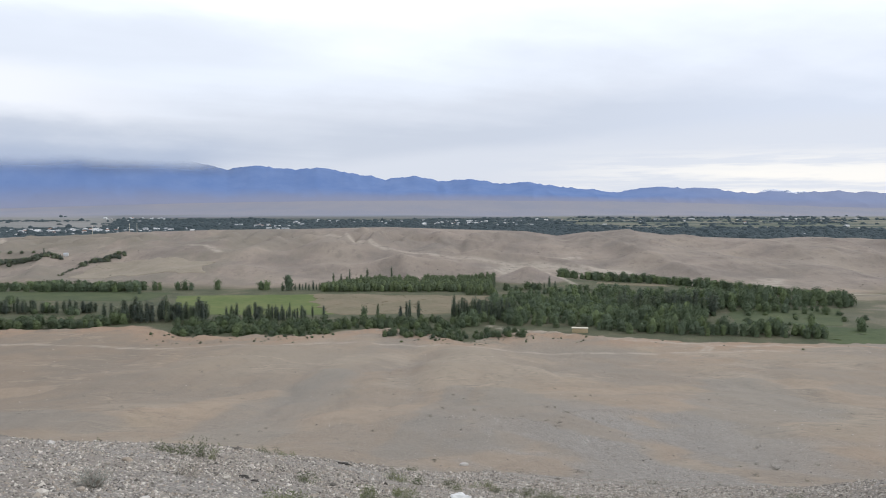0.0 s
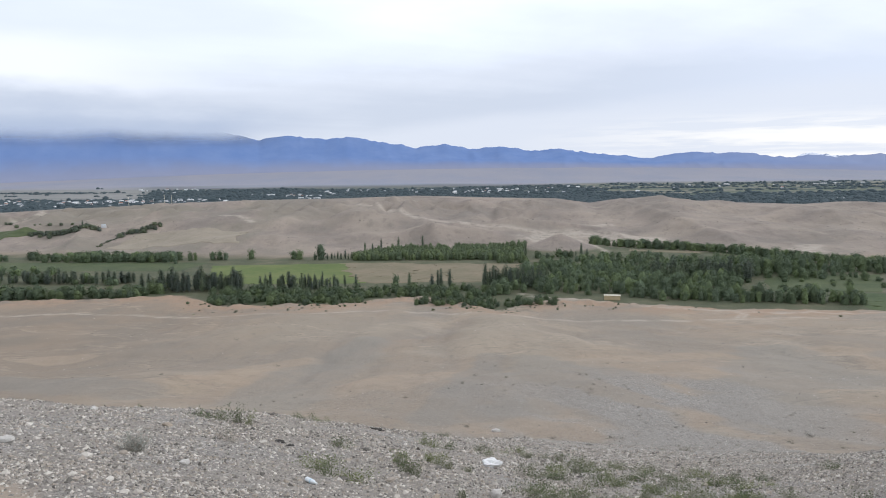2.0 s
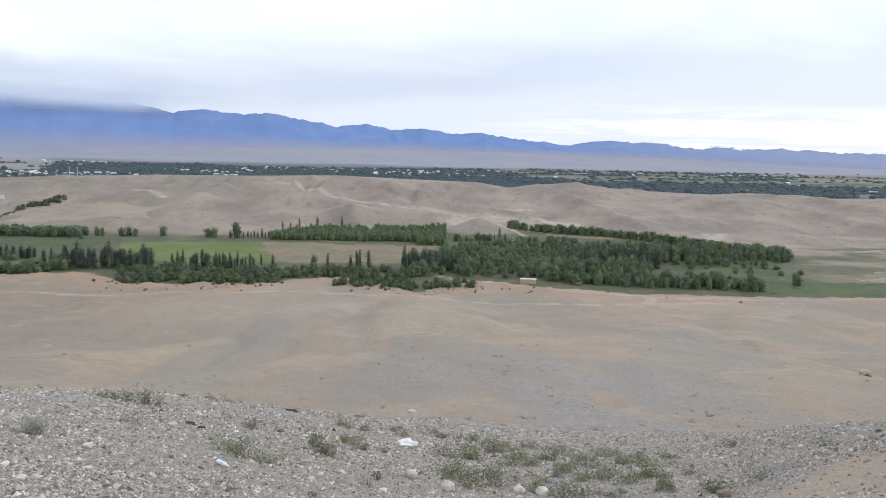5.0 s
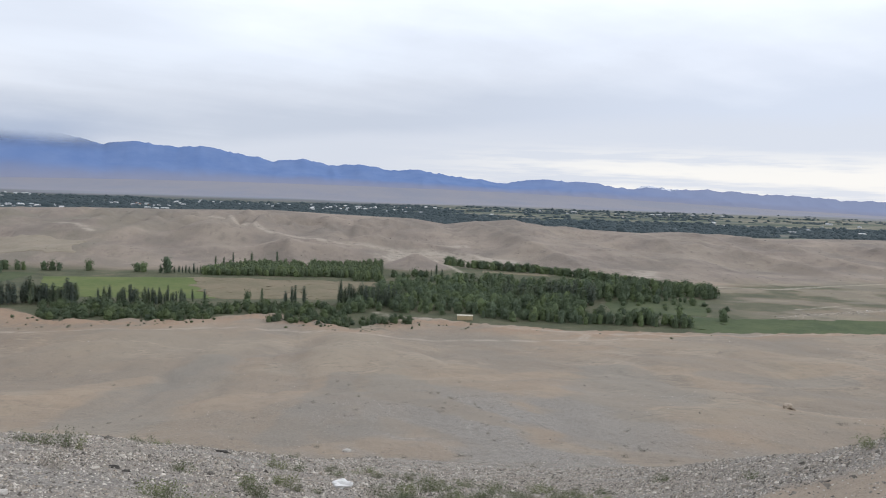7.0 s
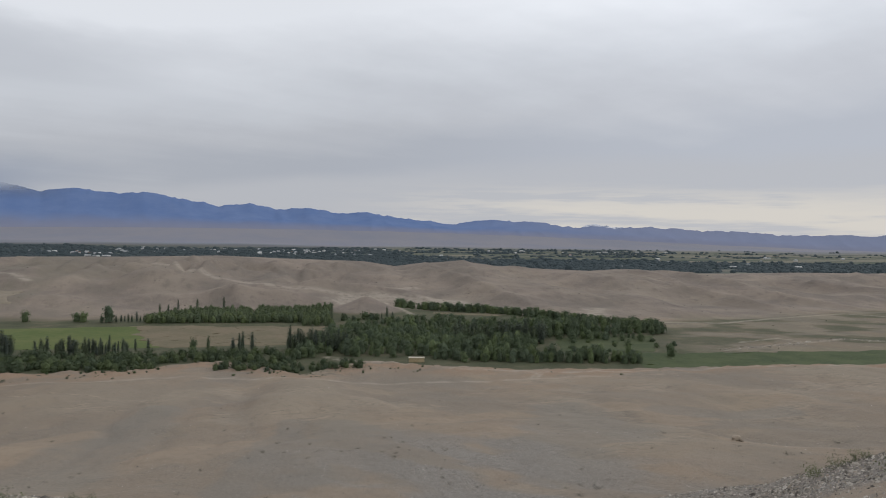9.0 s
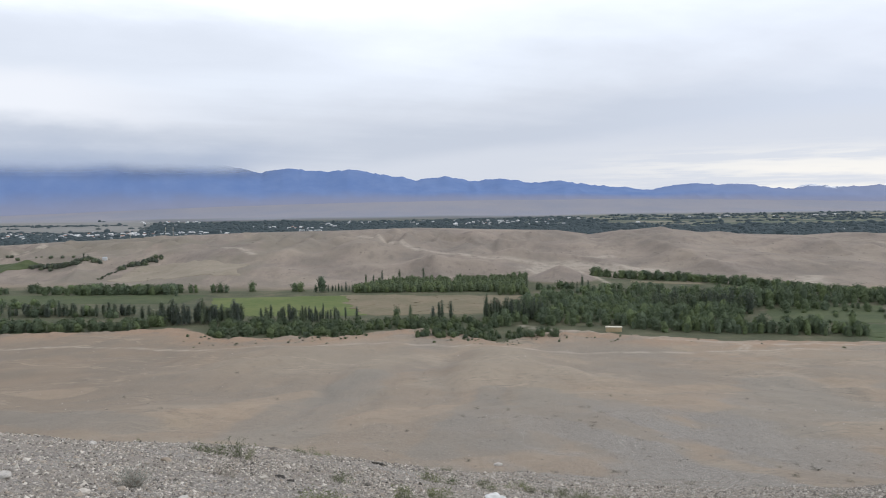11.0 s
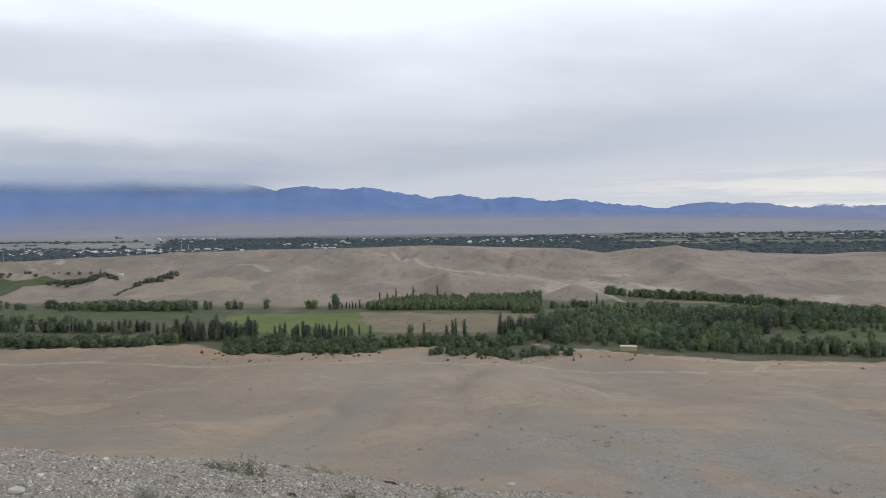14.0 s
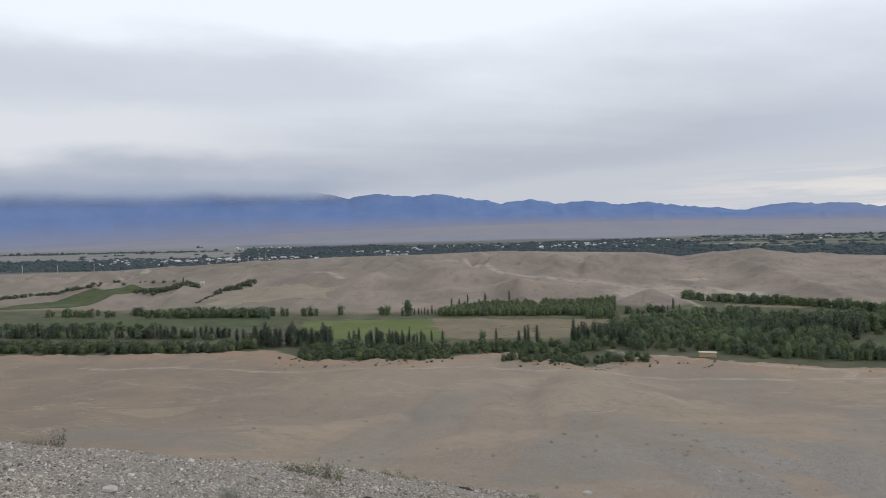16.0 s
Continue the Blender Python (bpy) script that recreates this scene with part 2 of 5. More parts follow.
# ======== building helpers ========
def mesh_np(name, verts, quads, material, smooth_shade=True):
    me = bpy.data.meshes.new(name)
    n, k = len(quads), quads.shape[1]
    me.vertices.add(len(verts))
    me.vertices.foreach_set("co", np.asarray(verts, np.float32).ravel())
    me.loops.add(n * k)
    me.loops.foreach_set("vertex_index", quads.astype(np.int32).ravel())
    me.polygons.add(n)
    me.polygons.foreach_set("loop_start", np.arange(0, n * k, k, dtype=np.int32))
    me.polygons.foreach_set("use_smooth", np.full(n, smooth_shade))
    me.update(calc_edges=True)
    if material:
        me.materials.append(material)
    return me


def grid_quads(nu, nv):
    i, j = np.meshgrid(np.arange(nu - 1), np.arange(nv - 1), indexing="ij")
    a0 = (i * nv + j).ravel()
    return np.stack([a0, a0 + nv, a0 + nv + 1, a0 + 1], 1)


def part(name, bm, material, parent, label=""):
    me = bpy.data.meshes.new(name)
    bm.to_mesh(me)
    bm.free()
    me.materials.append(material)
    ob = new(name, me)
    ob.parent = parent
    return tagged(ob, label)


def part_mesh(name, me, parent, label=""):
    ob = new(name, me)
    ob.parent = parent
    return tagged(ob, label)


# ======== materials ========
def ground_material():
    m, nt, b = mat("ground_earth", 0.95)
    p = position(nt)
    big = noise_tex(nt, p, 0.014, 4, 0.5, (1.0, 0.7, 1.0))
    mid = noise_tex(nt, p, 0.06, 6, 0.6, (1.0, 0.55, 1.0))
    fine = noise_tex(nt, p, 1.6, 8, 0.65)
    grit = noise_tex(nt, p, 22.0, 6, 0.7)
    sand = ramp(nt, big, (0.38, (0.264, 0.222, 0.176)), (0.5, (0.298, 0.240, 0.182)), (0.60, (0.334, 0.257, 0.186)))
    sand = mixc(nt, math_n(nt, "MULTIPLY", span(nt, mid, 0.50, 0.66), 0.75), sand, (0.258, 0.222, 0.180))
    sand = mixc(nt, math_n(nt, "MULTIPLY", span(nt, mid, 0.46, 0.34), 0.85), sand, (0.352, 0.283, 0.206))
    drift = noise_tex(nt, p, 0.03, 5, 0.55)
    sand = mixc(nt, math_n(nt, "MULTIPLY", span(nt, drift, 0.53, 0.60), 0.7), sand, (0.358, 0.300, 0.232))
    sand = mixc(nt, math_n(nt, "MULTIPLY", span(nt, drift, 0.46, 0.39), 0.4), sand, (0.240, 0.212, 0.174))
    grav = ramp(nt, fine, (0.34, (0.172, 0.158, 0.142)), (0.5, (0.236, 0.220, 0.200)), (0.66, (0.315, 0.292, 0.262)))
    peb = node(nt, "ShaderNodeTexVoronoi")
    peb.inputs["Scale"].default_value = 17.0
    nt.links.new(p, peb.inputs["Vector"])
    tone = node(nt, "ShaderNodeSeparateColor")
    nt.links.new(peb.outputs["Color"], tone.inputs[0])
    pebble = ramp(nt, tone.outputs[0], (0.0, (0.154, 0.143, 0.131)), (0.35, (0.252, 0.233, 0.206)), (0.7, (0.362, 0.323, 0.277)), (1.0, (0.66, 0.62, 0.565)))
    grav = mixc(nt, math_n(nt, "MULTIPLY", span(nt, peb.outputs["Distance"], 0.62, 0.38), 0.8), grav, pebble)
    chip = node(nt, "ShaderNodeTexVoronoi")
    chip.inputs["Scale"].default_value = 38.0
    nt.links.new(p, chip.inputs["Vector"])
    hue = node(nt, "ShaderNodeSeparateColor")
    nt.links.new(chip.outputs["Color"], hue.inputs[0])
    chips = ramp(nt, hue.outputs[1], (0.0, (0.10, 0.093, 0.085)), (0.35, (0.25, 0.232, 0.206)), (0.72, (0.40, 0.365, 0.32)), (1.0, (0.72, 0.69, 0.64)))
    grav = mixc(nt, math_n(nt, "MULTIPLY", span(nt, chip.outputs["Distance"], 0.60, 0.35), 0.6), grav, chips)
    spur_tone = attr(nt, "spur")
    sand = mixc(nt, math_n(nt, "MULTIPLY", span(nt, spur_tone, 0.42, 0.12), 0.75), sand, (0.248, 0.212, 0.170))
    sand = mixc(nt, math_n(nt, "MULTIPLY", span(nt, spur_tone, 0.50, 0.85), 0.85), sand, (0.319, 0.268, 0.204))
    clod = noise_tex(nt, p, 0.55, 7, 0.7, (1.0, 0.6, 1.0))
    sand = mixc(nt, math_n(nt, "MULTIPLY", span(nt, clod, 0.52, 0.72), 0.6), sand, (0.179, 0.163, 0.131))
    sand = mixc(nt, math_n(nt, "MULTIPLY", span(nt, clod, 0.44, 0.28), 0.45), sand, (0.347, 0.296, 0.218))
    speck = noise_tex(nt, p, 3.6, 3, 0.75)
    stony = math_n(nt, "ADD", math_n(nt, "MULTIPLY", span(nt, spur_tone, 0.6, 0.25), 0.65), 0.25)
    sand = mixc(nt, math_n(nt, "MULTIPLY", span(nt, speck, 0.56, 0.70), stony), sand, (0.11, 0.105, 0.097))
    sand = mixc(nt, math_n(nt, "MULTIPLY", span(nt, speck, 0.44, 0.30), stony), sand, (0.42, 0.39, 0.345))
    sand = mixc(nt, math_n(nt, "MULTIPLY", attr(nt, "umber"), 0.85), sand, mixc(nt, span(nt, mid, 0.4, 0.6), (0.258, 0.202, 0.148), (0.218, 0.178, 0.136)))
    # thin worn lips where the crust breaks
    lips = noise_tex(nt, p, 0.05, 5, 0.6, (0.55, 1.3, 1.0))
    some = span(nt, noise_tex(nt, p, 0.03, 3, 0.5), 0.46, 0.6)
    for level, reach, much, tint in ((0.50, 0.016, 0.6, (0.41, 0.335, 0.252)), (0.525, 0.010, 0.5, (0.165, 0.140, 0.112)), (0.44, 0.009, 0.4, (0.185, 0.155, 0.122))):
        line = span(nt, math_n(nt, "ABSOLUTE", math_n(nt, "SUBTRACT", lips, level)), reach, 0.0)
        sand = mixc(nt, math_n(nt, "MULTIPLY", math_n(nt, "MULTIPLY", line, some), much), sand, tint)
    # grey stony runnels and warm sandy tongues between them
    fray = math_n(nt, "MULTIPLY", math_n(nt, "SUBTRACT", noise_tex(nt, p, 0.16, 6, 0.65, (1.0, 0.55, 1.0)), 0.5), 1.5)
    warm = math_n(nt, "MULTIPLY", span(nt, math_n(nt, "ADD", attr(nt, "tongue"), fray), 0.15, 0.95), 0.55)
    sand = mixc(nt, warm, sand, mixc(nt, span(nt, clod, 0.4, 0.6), (0.385, 0.304, 0.224), (0.345, 0.268, 0.194)))
    cool = math_n(nt, "MULTIPLY", span(nt, math_n(nt, "ADD", attr(nt, "runnel"), fray), 0.15, 0.95), 0.5)
    sand = mixc(nt, cool, sand, mixc(nt, span(nt, speck, 0.42, 0.6), (0.262, 0.242, 0.210), (0.205, 0.195, 0.172)))
    col = mixc(nt, attr(nt, "gravel"), sand, grav)
    col = mixc(nt, attr(nt, "shoulder"), col, mixc(nt, fine, (0.415, 0.335, 0.258), (0.32, 0.268, 0.21)))
    hill = ramp(nt, noise_tex(nt, p, 0.022, 6, 0.6), (0.36, (0.215, 0.183, 0.158)), (0.52, (0.281, 0.235, 0.197)), (0.68, (0.353, 0.295, 0.240)))
    scar = noise_tex(nt, p, 0.12, 7, 0.68, (1.0, 0.5, 1.0))
    hill = mixc(nt, math_n(nt, "MULTIPLY", span(nt, scar, 0.52, 0.66), 0.55), hill, (0.182, 0.153, 0.129))
    hill = mixc(nt, math_n(nt, "MULTIPLY", span(nt, scar, 0.44, 0.28), 0.5), hill, (0.385, 0.316, 0.252))
    steppe = noise_tex(nt, p, 0.016, 5, 0.6, (1.0, 0.6, 1.0))
    hill = mixc(nt, math_n(nt, "MULTIPLY", math_n(nt, "MULTIPLY", span(nt, steppe, 0.42, 0.58), attr(nt, "steppe")), 0.75), hill, (0.205, 0.185, 0.145))
    nick = noise_tex(nt, p, 0.5, 6, 0.7, (1.0, 0.5, 1.0))
    hill = mixc(nt, math_n(nt, "MULTIPLY", span(nt, nick, 0.55, 0.72), 0.28), hill, (0.165, 0.143, 0.124))
    col = mixc(nt, attr(nt, "hill"), col, hill)
    grass = ramp(nt, noise_tex(nt, p, 0.06, 6, 0.65), (0.35, (0.052, 0.066, 0.032)), (0.55, (0.088, 0.095, 0.050)), (0.7, (0.145, 0.13, 0.082)))
    col = mixc(nt, attr(nt, "grass"), col, grass)
    strips = noise_tex(nt, p, 0.008, 4, 0.6, (0.35, 1.6, 1))
    plain = ramp(nt, strips, (0.40, (0.060, 0.085, 0.068)), (0.47, (0.085, 0.11, 0.075)), (0.53, (0.17, 0.175, 0.125)), (0.6, (0.235, 0.215, 0.165)))
    # ground among the far trees, coloured with the same painted blue haze
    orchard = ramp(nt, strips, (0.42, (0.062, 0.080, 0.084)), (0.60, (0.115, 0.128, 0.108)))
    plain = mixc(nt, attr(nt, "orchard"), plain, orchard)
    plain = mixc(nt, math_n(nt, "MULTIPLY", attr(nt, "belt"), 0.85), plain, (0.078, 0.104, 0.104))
    col = mixc(nt, attr(nt, "plain"), col, plain)
    # far slope below the mountains, its lilac-blue haze painted into the colour
    hazy_fan = ramp(nt, noise_tex(nt, p, 0.004, 6, 0.6, (1.0, 0.4, 1)), (0.4, (0.240, 0.256, 0.318)), (0.6, (0.272, 0.274, 0.318)))
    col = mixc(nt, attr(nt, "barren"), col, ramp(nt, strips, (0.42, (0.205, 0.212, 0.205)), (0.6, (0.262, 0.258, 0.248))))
    col = mixc(nt, attr(nt, "hazy_fan"), col, hazy_fan)
    bank = math_n(nt, "MULTIPLY", attr(nt, "bank"), span(nt, nick, 0.30, 0.50))
    col = mixc(nt, math_n(nt, "MULTIPLY", bank, 0.9), col, (0.335, 0.234, 0.158))
    wash = math_n(nt, "MULTIPLY", math_n(nt, "MULTIPLY", attr(nt, "wash"), 0.6), span(nt, noise_tex(nt, p, 0.2, 4, 0.6), 0.25, 0.6))
    col = mixc(nt, wash, col, (0.50, 0.445, 0.37))
    col = mixc(nt, math_n(nt, "MULTIPLY", grit, 0.30), col, (0.13, 0.118, 0.10))
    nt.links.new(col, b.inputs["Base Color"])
    rugged = math_n(nt, "ADD", math_n(nt, "MULTIPLY", math_n(nt, "MULTIPLY", scar, attr(nt, "hill")), 1.4), math_n(nt, "MULTIPLY", clod, 0.45))
    broad = node(nt, "ShaderNodeBump")
    broad.inputs["Strength"].default_value, broad.inputs["Distance"].default_value = 0.8, 1.0
    nt.links.new(rugged, broad.inputs["Height"])
    close = node(nt, "ShaderNodeBump")
    close.inputs["Strength"].default_value, close.inputs["Distance"].default_value = 0.5, 0.05
    nt.links.new(math_n(nt, "SUBTRACT", math_n(nt, "ADD", grit, math_n(nt, "MULTIPLY", fine, 2.0)), math_n(nt, "MULTIPLY", math_n(nt, "MULTIPLY", peb.outputs["Distance"], attr(nt, "gravel")), 1.2)), close.inputs["Height"])
    nt.links.new(broad.outputs["Normal"], close.inputs["Normal"])
    nt.links.new(close.outputs["Normal"], b.inputs["Normal"])
    return m


def foliage(name, dark, light, vary=0.2):
    dark, light = tuple(1.2 * c for c in dark), tuple(1.2 * c for c in light)
    m, nt, b = mat(name, 0.75)
    p = position(nt)
    n1 = noise_tex(nt, p, 0.35, 4, 0.6)
    rnd = node(nt, "ShaderNodeObjectInfo").outputs["Random"]
    col = mixc(nt, span(nt, n1, 0.35, 0.65), dark, light)
    col = mixc(nt, math_n(nt, "MULTIPLY", rnd, 0.4), col, tuple(c * 0.65 for c in dark))
    hue = math_n(nt, "FRACT", math_n(nt, "MULTIPLY", rnd, 7.31))
    col = mixc(nt, math_n(nt, "MULTIPLY", span(nt, hue, 0.6, 0.95), 0.42), col, (light[0] * 1.5, light[1] * 1.5, light[2] * 1.1))
    col = mixc(nt, math_n(nt, "MULTIPLY", span(nt, hue, 0.45, 0.0), 0.5), col, (dark[0] * 1.1, dark[1] * 1.05, dark[2] * 1.35))
    isl = node(nt, "ShaderNodeNewGeometry").outputs["Random Per Island"]
    col = mixc(nt, math_n(nt, "MULTIPLY", isl, vary), col, tuple(c * 1.2 for c in light))
    nt.links.new(col, b.inputs["Base Color"])
    b.inputs["Specular IOR Level"].default_value = 0.12
    thin = node(nt, "ShaderNodeBsdfTranslucent")
    nt.links.new(col, thin.inputs["Color"])
    both = node(nt, "ShaderNodeMixShader")
    both.inputs[0].default_value = 0.2
    nt.links.new(b.outputs[0], both.inputs[1])
    nt.links.new(thin.outputs[0], both.inputs[2])
    nt.links.new(both.outputs[0], nt.nodes["Material Output"].inputs["Surface"])
    return m


def speckled(name, c0, c1, scale, rough=0.85, bumpy=0.3, dist=0.02):
    m, nt, b = mat(name, rough)
    p = position(nt)
    n1 = noise_tex(nt, p, scale, 6, 0.62)
    n2 = noise_tex(nt, p, scale * 9, 4, 0.6)
    col = mixc(nt, span(nt, math_n(nt, "ADD", math_n(nt, "MULTIPLY", n1, 0.65), math_n(nt, "MULTIPLY", n2, 0.35)), 0.35, 0.65), c0, c1)
    nt.links.new(col, b.inputs["Base Color"])
    bump(nt, b, n2, bumpy, dist)
    return m


M_GROUND = ground_material()
M_POPLAR = foliage("poplar_leaves", (0.080, 0.100, 0.074), (0.110, 0.134, 0.094))
M_BROAD = foliage("willow_leaves", (0.086, 0.116, 0.070), (0.128, 0.164, 0.090))
M_BUSH = foliage("bush_leaves", (0.064, 0.088, 0.052), (0.094, 0.120, 0.066))
M_GROVE = foliage("grove_leaves", (0.094, 0.124, 0.066), (0.122, 0.152, 0.083))
M_HEDGE = foliage("hedge_leaves", (0.082, 0.100, 0.072), (0.118, 0.136, 0.096))
M_BARK = speckled("bark", (0.14, 0.115, 0.09), (0.26, 0.22, 0.17), 3.0)
# far leaves, with the bluish haze of the distance in their colour
M_FAR = foliage("hazy_village_leaves", (0.068, 0.092, 0.098), (0.082, 0.108, 0.108), 0.05)
M_HERB = foliage("herb_leaves", (0.094, 0.112, 0.060), (0.160, 0.180, 0.098))
M_SAGE = foliage("sage_leaves", (0.235, 0.240, 0.205), (0.32, 0.32, 0.275))
M_SALT = foliage("saltbush_leaves", (0.135, 0.138, 0.098), (0.195, 0.196, 0.140))
M_TWIG = speckled("dry_twigs", (0.30, 0.27, 0.23), (0.44, 0.40, 0.35), 30.0)
M_DESERT = foliage("desert_bush_leaves", (0.070, 0.074, 0.054), (0.115, 0.117, 0.085))
M_TAN = speckled("tan_plaster", (0.42, 0.33, 0.20), (0.52, 0.42, 0.27), 0.8)
M_PALE = speckled("pale_roof_sheet", (0.52, 0.47, 0.37), (0.66, 0.61, 0.51), 0.8, 0.6)
M_WHITE = speckled("whitewash", (0.50, 0.51, 0.52), (0.70, 0.70, 0.69), 0.15)
M_SLATE = speckled("grey_roofing", (0.30, 0.32, 0.34), (0.48, 0.50, 0.52), 0.15)
M_RUST = speckled("red_roofing", (0.24, 0.13, 0.10), (0.33, 0.20, 0.15), 0.15)
M_FIELD = speckled("young_crop", (0.082, 0.120, 0.030), (0.130, 0.152, 0.049), 0.03, 0.9, 0.6, 0.2)
M_STUBBLE = speckled("dry_stubble", (0.146, 0.130, 0.080), (0.205, 0.168, 0.112), 0.045, 0.9, 0.6, 0.2)
M_MEADOW = speckled("meadow_grass", (0.048, 0.068, 0.028), (0.080, 0.098, 0.042), 0.06, 0.9, 0.6, 0.2)
M_STRIP = speckled("lush_grass", (0.046, 0.070, 0.027), (0.084, 0.106, 0.043), 0.06, 0.9, 0.6, 0.2)
M_DRY = speckled("dry_grass", (0.235, 0.205, 0.155), (0.29, 0.25, 0.195), 0.06, 0.9, 0.6, 0.2)


def stone_material():
    m, nt, b = mat("river_stone", 0.85)
    info = node(nt, "ShaderNodeObjectInfo").outputs["Random"]
    isl = node(nt, "ShaderNodeNewGeometry").outputs["Random Per Island"]
    pick = math_n(nt, "FRACT", math_n(nt, "ADD", info, isl))
    col = ramp(nt, pick, (0.0, (0.095, 0.086, 0.075)), (0.18, (0.222, 0.204, 0.180)), (0.42, (0.365, 0.334, 0.290)), (0.60, (0.405, 0.346, 0.278)), (0.8, (0.56, 0.515, 0.452)), (1.0, (0.76, 0.71, 0.635)))
    grain = noise_tex(nt, position(nt), 45.0, 5, 0.65)
    col = mixc(nt, math_n(nt, "MULTIPLY", grain, 0.4), col, (0.161, 0.146, 0.128))
    nt.links.new(col, b.inputs["Base Color"])
    bump(nt, b, grain, 0.4, 0.01)
    return m


M_STONE = stone_material()

# ======== the ground: one sheet from the feet to the horizon ========
az_in = np.radians(np.linspace(-42, 51, 430))
az_out = np.radians(np.linspace(51, 318, 76))[1:]
azs = np.concatenate([az_in, az_out])
rs = np.concatenate([[0.0, 0.8], np.geomspace(1.6, 58, 165), np.geomspace(60, 475, 215), np.linspace(480, 875, 130), np.geomspace(890, 2900, 62), np.geomspace(2950, 4960, 18)])
A, RR = np.meshgrid(azs, rs, indexing="ij")
GX, GY = np.sin(A) * RR + 0.3, np.cos(A) * RR - 1.5
GZ = height(GX, GY)
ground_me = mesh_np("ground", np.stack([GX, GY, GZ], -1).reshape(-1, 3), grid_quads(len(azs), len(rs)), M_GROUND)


def mask(me, name, values):
    at = me.attributes.new(name, "FLOAT", "POINT")
    at.data.foreach_set("value", np.asarray(values, np.float32).ravel())


AZD = np.degrees(np.arctan2(GX, GY))
foot_v = np.interp(GX, FOOT_X, FOOT_Y) + 14 * fbm(GX / 35, GY / 300, 3)
edge_v = edge_line(GX)


def tongues(x, y):
    """1 in the gravelly runnels of the gully, 0 on the sandy tongues between them."""
    return smooth(-0.1, 0.08, fbm(x / 6 + 0.05 * y, y / 15, 4))


BELT_SIDE, BELT_END = (-1.2, -0.455, -0.425, -0.25, -0.2, 0.0, 0.13, 0.19, 0.6, 1.2), (1520, 1520, 2320, 2350, 2200, 2300, 2380, 1580, 1560, 1480)


def tree_belts(x, y):
    """Above 0 where the far belts of trees stand on the plain."""
    side = x / np.maximum(y, 1.0)
    near = 0.12 * np.clip((np.interp(side, BELT_SIDE, BELT_END) + 120 * fbm(x / 90, y / 400, 3) - y) / 80, -1, 1) + 0.34 * fbm(x / 150, y / 55 + 3, 3)
    strips = np.where((side > 0.1) & (y > 1560), 0.55 * fbm(x / 260, y / 42 + 9, 3) - 0.05 - 0.05 * smooth(2300, 2600, y) - 0.07 * smooth(0.45, 0.7, side), -1.0)
    row = np.where(side < -0.47, 0.12 - np.abs(y - 2100 + 60 * fbm(x / 200, x * 0, 2)) / 420, -1.0)
    gap = 0.3 * np.exp(-((y - 1650 - 60 * fbm(x / 200, x * 0 + 6, 2)) / (34 + 60 * smooth(0.4, 0.7, side))) ** 2) * smooth(0.26, 0.31, side) + 0.3 * np.exp(-((y - 1700) / 30) ** 2 - (side / 0.035) ** 2)
    return np.maximum(np.maximum(near, strips), row) - gap


def near_line(x, y, pts, width):
    """1 along a line through the points of the plan, fading over width metres."""
    best = np.full(x.shape, 1e9)
    wob = width * 1.5 * fbm(x / 18, y / 18, 3)
    for (ax, ay), (bx, by) in zip(pts[:-1], pts[1:]):
        dx, dy = bx - ax, by - ay
        t = np.clip(((x - ax) * dx + (y - ay) * dy) / (dx * dx + dy * dy), 0, 1)
        best = np.minimum(best, np.hypot(x - ax - t * dx, y - ay - t * dy) + wob)
    return 1 - smooth(0.4 * width, 1.3 * width, best)


SANDY_AZ, SANDY_R = (-180, -42, -36, -30, -22, 18, 24, 29, 34, 39, 43, 47, 180), (11.0, 11.0, 9.5, 7.0, 4.0, 5.0, 8.0, 12.0, 13.6, 12.3, 12.1, 13.3, 12.0)


def sandy(x, y):
    """The trodden sandy shoulder where the camera stands."""
    reach = np.interp(np.degrees(np.arctan2(x, y)), SANDY_AZ, SANDY_R) + 1.6 * fbm(x / 1.5, y / 1.5, 3)
    r = np.hypot(x, y)
    return 1 - smooth(reach - 0.5, reach + 0.7, r)


gully = np.exp(-((GX - 9 - 0.16 * GY) / (14 + 0.12 * GY)) ** 2) * smooth(25, 40, GY) * (1 - smooth(95, 150, GY))
brow_v = np.interp(AZD, NOSE_AZ, NOSE_BROW)
mask(ground_me, "gravel", np.maximum((1 - smooth(0, 14, GY - brow_v)) * (0.75 + 0.25 * smooth(-0.1, 0.1, fbm(GX / 2.5, GY / 2.5, 3))), 1.0 * gully * (0.2 + 0.8 * tongues(GX, GY))) * (GY > -20))
mask(ground_me, "bank", smooth(-34, -6, GY - edge_v) * (1 - smooth(1, 4, GY - edge_v)) * smooth(-0.12, 0.08, fbm(GX / 14, GY / 6, 4)))
mask(ground_me, "spur", spurs(GX, GY))
mask(ground_me, "shoulder", np.where(GY > -200, sandy(GX, GY), 0.6))
mask(ground_me, "hill", np.maximum(smooth(-15, 25, GY - foot_v), smooth(0.1, 0.3, np.exp(-((GX - 57) / 20) ** 2 - ((GY - 507) / 26) ** 2))))
dry = smooth(172, 215, GX) * smooth(288, 306, GY)
mask(ground_me, "grass", smooth(0, 6, GY - edge_v) * (1 - smooth(-25, 5, GY - foot_v + 30 * fbm(GX / 30, GY / 30, 3))) * (1 - dry * (0.12 + 0.55 * smooth(-0.12, 0.06, fbm(GX / 34, GY / 22, 4)))))
knoll_v = np.exp(-((GX - 57) / 20) ** 2 - ((GY - 507) / 26) ** 2)
ground_me.attributes["grass"].data.foreach_set("value", (np.array([d.value for d in ground_me.attributes["grass"].data]) * (1 - smooth(0.12, 0.3, knoll_v.ravel()))).astype(np.float32))
